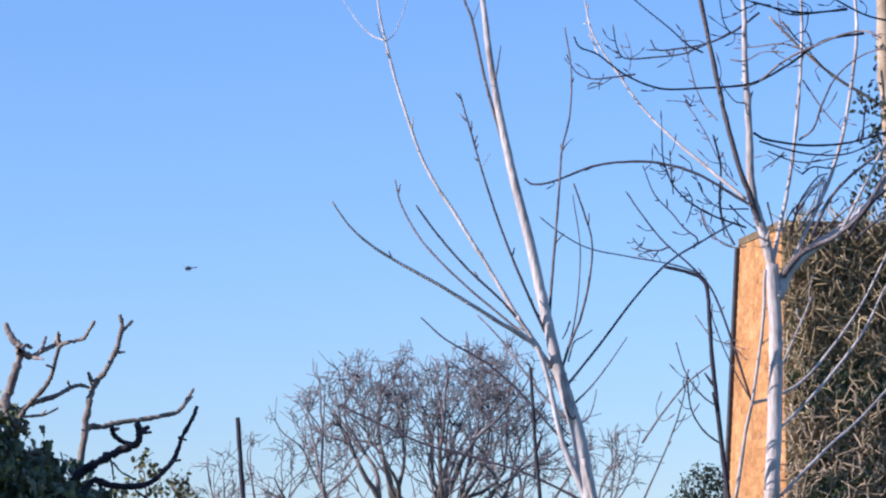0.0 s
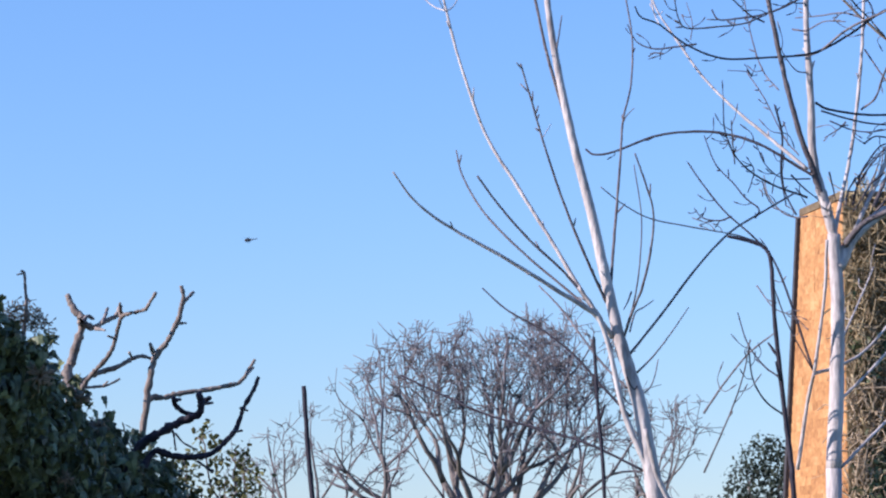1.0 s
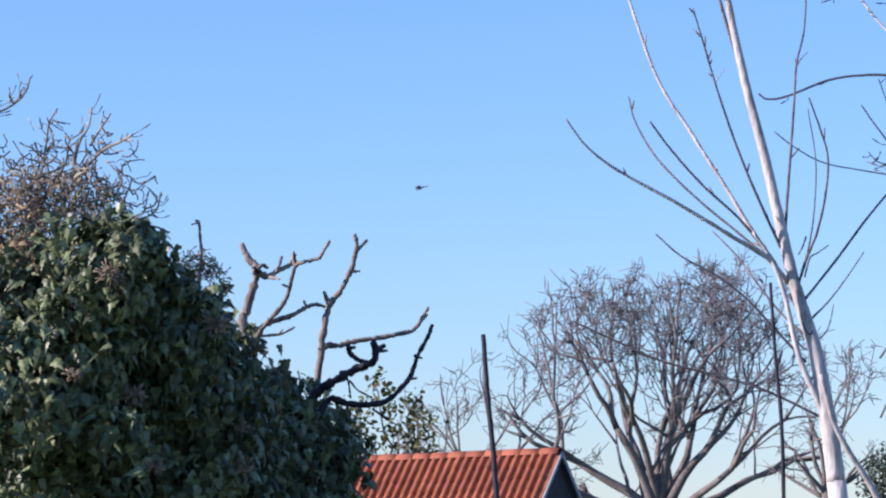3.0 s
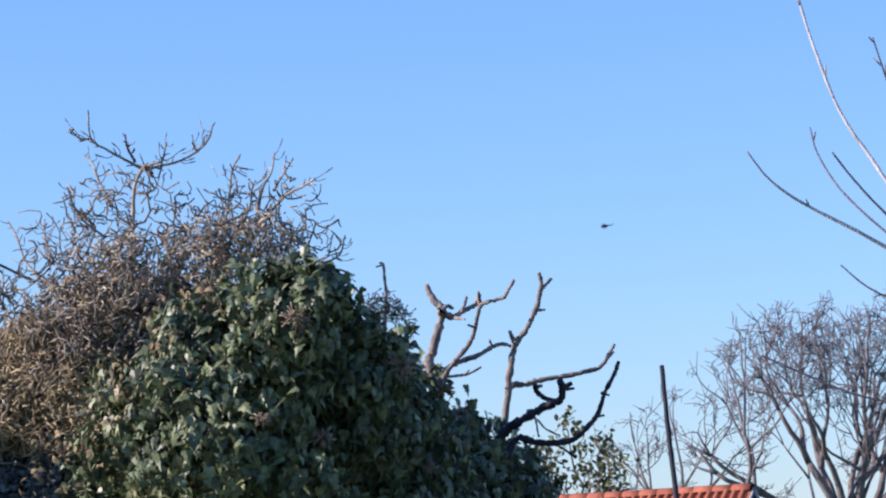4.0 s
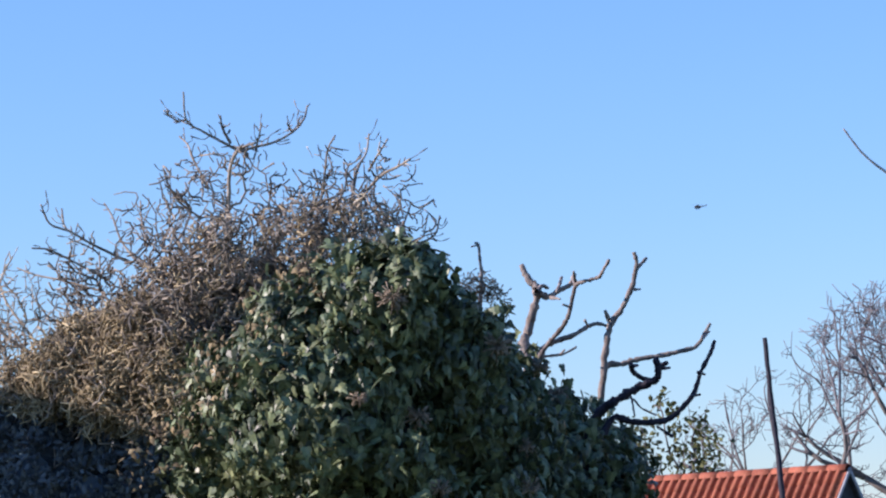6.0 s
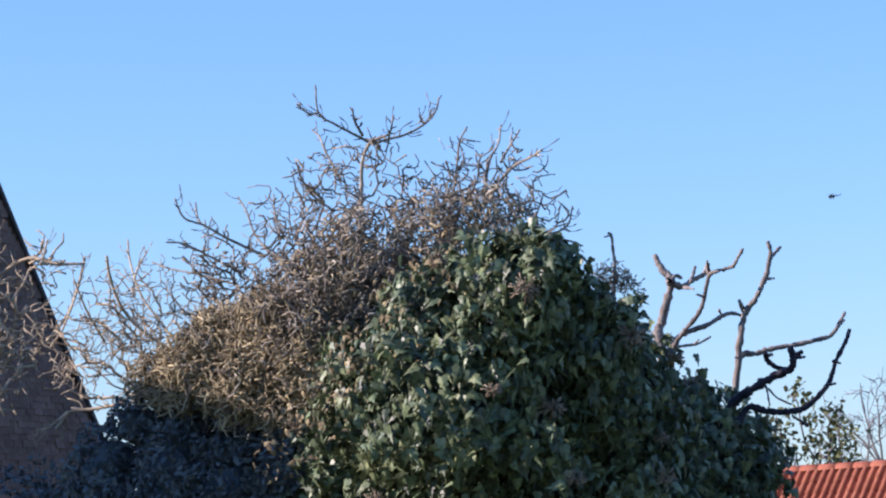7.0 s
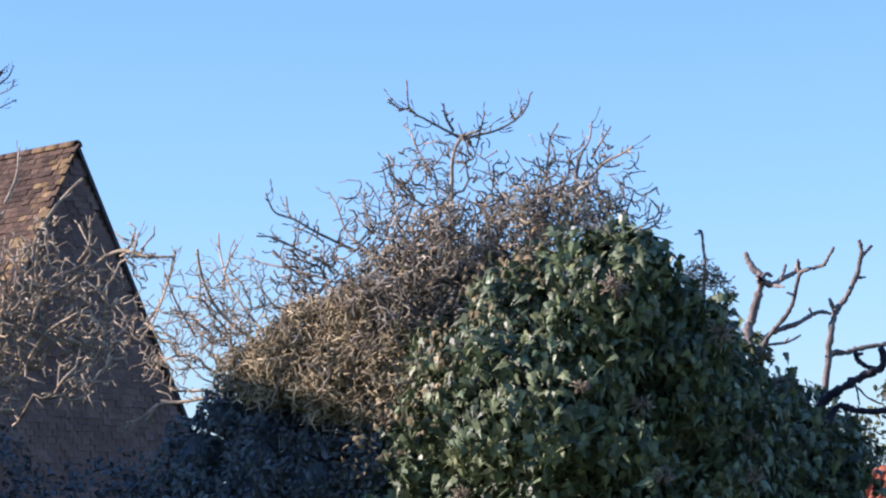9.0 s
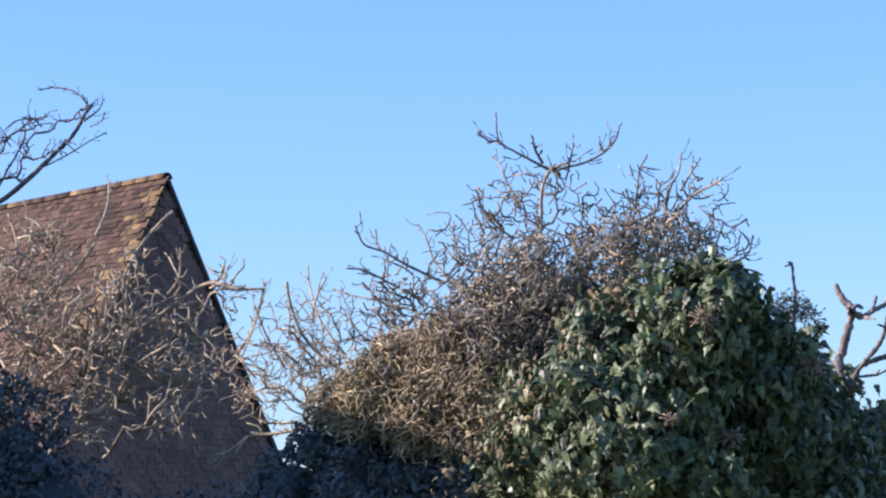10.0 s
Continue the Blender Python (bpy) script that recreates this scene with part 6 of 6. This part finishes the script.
    part("dead_leaves", leaves_mesh("dead_leaves", np.array(dead), np.tile(np.array(n), (len(dead), 1)), 0.045 * rng.uniform(0.5, 1.3, len(dead)), DEAD_LEAF, OVAL_OUTLINE, 0.8, wild=0.7), owner, "dry brown leaves", "stuff")
    part("creeper_mat", slab("creeper_mat", tuple(n * 0.012), tuple(run * 6.5 + n * 0.012), tuple(run * 6.5 + n * 0.012 + z * (top - 0.02)), tuple(n * 0.012 + z * (top - 0.02)), 0.02, CREEPER_MAT), owner, kind="stuff")


ivied_house()

# ---------------------------------------------------------------- tall tree behind the ivied house
TALL = [(4.13, 30.00, 7.20, 0.14),(4.21, 30.00, 6.87, 0.18),(4.16, 30.00, 6.54, 0.18),(4.22, 30.00, 6.21, 0.27),(4.08, 30.00, 6.10, 0.14),(4.45, 30.00, 6.87, 0.32),(4.47, 30.00, 7.59, 0.27)]
tall = thing("ivied_tree", (4.329, 30.000, 0.000), "tall tan-barked tree with sparse ivy on its trunk", "tree")
limb(tall, BARK_TAN, 0.30, 0.13, (0, 0, 0), (0.02, 0, 3.0), (0.009, 0.000, 6.592), (-0.053, 0.000, 7.591), (-0.061, 0.000, 8.599), name="trunk", sides=12)
limb(tall, BARK_TAN, 0.036, 0.022, (-0.008, 0.000, 7.118), (-0.264, -0.100, 7.266), (-0.546, -0.200, 7.413), (-0.880, -0.300, 7.669), (-1.211, -0.400, 7.980))
o = np.array(tall.location)
p, d = on_blobs(TALL, 900, 0.5, 0.5)
part("crown", leaves_mesh("crown", p - o, d, 0.06 * rng.uniform(0.5, 1.4, len(p)), EVERGREEN, OVAL_OUTLINE, 0.5, wild=0.9), tall, "sparse dark leaves")


# ---------------------------------------------------------------- left house, steep tiled roof
HOUSE_APEX = Vector((-16.496, 45.000, 9.070))
ALONG, ACROSS = Vector((-0.866, 0.5, 0)), Vector((-0.5, -0.866, 0))     # along the ridge, and towards the lit slope
HALF, RISE, LONG = 3.3, 6.1, 9.0


def tile_shape(name, mat, w=0.163, h=0.165, t=0.020):
    """A cambered plain clay tile, its head at the origin, its tail along -y, its face along z."""
    v, f = [], []
    for j, y in enumerate((0.0, -h)):
        for x in (-w / 2, -w / 6, w / 6, w / 2):
            z = 0.016 + 0.006 * (1 - (2 * x / w) ** 2) if j else 0.0
            v += [(x, y, z + t), (x, y, z)]
    for i in range(3):
        a = 2 * i
        f += [(a, a + 8, a + 10, a + 2), (a + 8, a + 9, a + 11, a + 10)]
    f += [(0, 1, 9, 8), (6, 14, 15, 7)]
    return mesh_of(name, v, f, mat)


def tile_slope(parent, name, origin, run, fall, face, length, depth, mats, joined_mat, keep, near, gauge=0.10, width=0.167, sag=0.0):
    """Lays courses of plain tiles; those that near picks (with the index of their clay) are parts, the rest one mesh."""
    shapes = [tile_shape(name, m) for m in mats]
    proto_v = [v.co.copy() for v in shapes[0].vertices]
    proto_f = [tuple(p.vertices) for p in shapes[0].polygons]
    V, F, made = [], [], 0
    rnd = random.Random(5)
    right = (-fall).cross(face)
    for c in range(int(depth / gauge)):
        for i in range(int(length / width) + 1):
            u, d = (i + (0.5 if c % 2 else 0)) * width, c * gauge
            if not keep(u, d):
                continue
            place = origin + run * u + fall * d - Vector((0, 0, sag * math.sin(min(1, u / 6) * math.pi / 2)))
            m = Matrix.Translation(place) @ Matrix((right, -fall, face)).transposed().to_4x4() @ pose(0, 0, rnd.gauss(0, 0.003), rnd.gauss(0, 2.4), rnd.gauss(0, 2.2), rnd.gauss(0, 1.8))
            clay = near(u, d, rnd)
            if clay is not None and made < 300:
                ob = new(name, shapes[clay])
                ob.parent = parent
                ob.matrix_local = m
                made += 1
            else:
                k = len(V)
                V.extend(tuple(m @ q) for q in proto_v)
                F.extend(tuple(k + j for j in p) for p in proto_f)
    part(name + "_field", mesh_of(name + "_field", V, F, joined_mat), parent, kind="stuff")


def left_house():
    foot = Vector((HOUSE_APEX.x, HOUSE_APEX.y, 0))
    owner = thing("house", foot, "old house with a steep lichened clay tile roof", "house")
    a = Vector((0, 0, HOUSE_APEX.z - 0.12))
    z0 = a.z - RISE
    f, b, e = ACROSS * HALF, -ACROSS * HALF, ALONG * LONG
    q = [f, b, b + Vector((0, 0, z0)), a, f + Vector((0, 0, z0))]
    inset = ALONG * 0.08
    v = [tuple(k + inset) for k in q] + [tuple(k + e) for k in q]
    body = part("wall", mesh_of("wall", v, [(0, 1, 2, 3, 4), (9, 8, 7, 6, 5), (0, 5, 6, 1), (1, 6, 7, 2), (2, 7, 8, 3), (3, 8, 9, 4), (4, 9, 5, 0)], ROOF_TILE), owner)
    fall = (f - Vector((0, 0, RISE))).normalized()
    face = fall.cross(ALONG)
    if face.z < 0:
        face = -face
    depth = math.hypot(HALF, RISE)
    front = part("roof_slope", slab("roof_slope", tuple(a + fall * depth + face * 0.012), tuple(a + e + fall * depth + face * 0.012), tuple(a + e + face * 0.012), tuple(a + face * 0.012), 0.02, ROOF_TILE), owner)
    tile_slope(front, "roof_tile", a + face * 0.02, ALONG, fall, face, 6.5, depth, [LICHEN_TILE, ROOF_TILE_OBJ], ROOF_TILE, lambda u, d: True,
               lambda u, d, r: (0 if r.random() < 0.5 - 0.7 * u else 1) if u < 1.7 and d < 3.4 else None, sag=0.05)
    fall2 = (b - Vector((0, 0, RISE))).normalized()
    face2 = fall2.cross(ALONG)
    if face2.z < 0:
        face2 = -face2
    part("roof_slope", slab("roof_slope", tuple(a + face2 * 0.015), tuple(a + e + face2 * 0.015), tuple(a + e + fall2 * depth + face2 * 0.015), tuple(a + fall2 * depth + face2 * 0.015), 0.02, ROOF_TILE), owner)
    # verge boards of the gable
    for fl, fc in ((fall, face), (fall2, face2)):
        w = [a + fc * 0.02, a + fl * depth + fc * 0.02, a + fl * depth - fc * 0.02, a - fc * 0.02]
        v = [tuple(k) for k in w] + [tuple(k + ALONG * 0.04) for k in w]
        part("verge_board", mesh_of("verge_board", v, [(3, 2, 1, 0), (4, 5, 6, 7), (0, 1, 5, 4), (1, 2, 6, 5), (2, 3, 7, 6), (3, 0, 4, 7)], DARK_BOARD_AND_SHADE), owner)
    # hung tiles on the gable, their clay lightened to lift its shade
    wide = 2 * HALF
    tile_slope(body, "wall_tile", a + f + inset * 0.9, -ACROSS, Vector((0, 0, -1)), -ALONG, wide, RISE + 0.4, [WALL_TILE_LIFT_OBJ], WALL_TILE_LIFT,
               lambda u, d: abs(u - HALF) < d * HALF / RISE - 0.03, lambda u, d, r: 0 if d < 2.9 else None)
    ridges = [half_round("ridge_tile", 0.34, 0.10, m) for m in (LICHEN_TILE, ROOF_TILE_OBJ)]
    turn = Matrix((ALONG, Vector((0, 0, 1)).cross(ALONG), Vector((0, 0, 1)))).transposed().to_4x4()
    for j in range(20):
        ob = new("ridge_tile", ridges[0 if j < 3 or j % 5 == 1 else 1])
        ob.parent = front
        u = j * 0.325
        ob.matrix_local = Matrix.Translation(a + ALONG * u + Vector((0, 0, -0.02 - 0.05 * math.sin(min(1, u / 6) * math.pi / 2)))) @ turn


left_house()


# ---------------------------------------------------------------- aircraft in the distance
def aircraft():
    owner = thing("helicopter", (-189.000, 2300.000, 309.000), "small dark helicopter far off in the sky", "helicopter")

    def tube(name, pts, radii, sides=10):
        t = Tubes(sides)
        t.add(pts, radii)
        return part(name, t.mesh(name, AIRFRAME), owner)
    tube("fuselage", curve_points([(-3.4, 0, -0.2), (-2.6, 0, 0), (-1.2, 0, 0.15), (0.4, 0, 0.1), (1.6, 0, 0.35)], 4), np.interp(np.linspace(0, 1, 17), [0, 0.2, 0.5, 0.8, 1], [0.3, 0.95, 1.25, 1.05, 0.45]))
    tube("tail_boom", [(1.4, 0, 0.4), (3.5, 0, 0.6), (5.6, 0, 0.8)], [0.45, 0.32, 0.22])
    tube("tail_fin", [(5.2, 0, 0.6), (5.6, 0, 1.3), (6.0, 0, 2.0)], [0.35, 0.3, 0.16], 6)
    tube("rotor_mast", [(-0.8, 0, 1.2), (-0.8, 0, 1.8)], [0.25, 0.2], 6)
    for k in (20, 110, 200, 290):
        b = part("rotor_blade", box_mesh("rotor_blade", 4.4, 0.28, 0.06, AIRFRAME), owner)
        b.matrix_local = pose(-0.8, 0, 1.8, 0, 2, k) @ pose(2.3, 0, 0)
    for s in (-0.9, 0.9):
        tube("skid", [(-2.8, s, -1.5), (-2.4, s, -1.65), (0.8, s, -1.65)], [0.07, 0.07, 0.07], 5)
        tube("skid_strut", [(-1.8, s * 0.6, -0.8), (-1.8, s, -1.65)], [0.06, 0.06], 5)


aircraft()
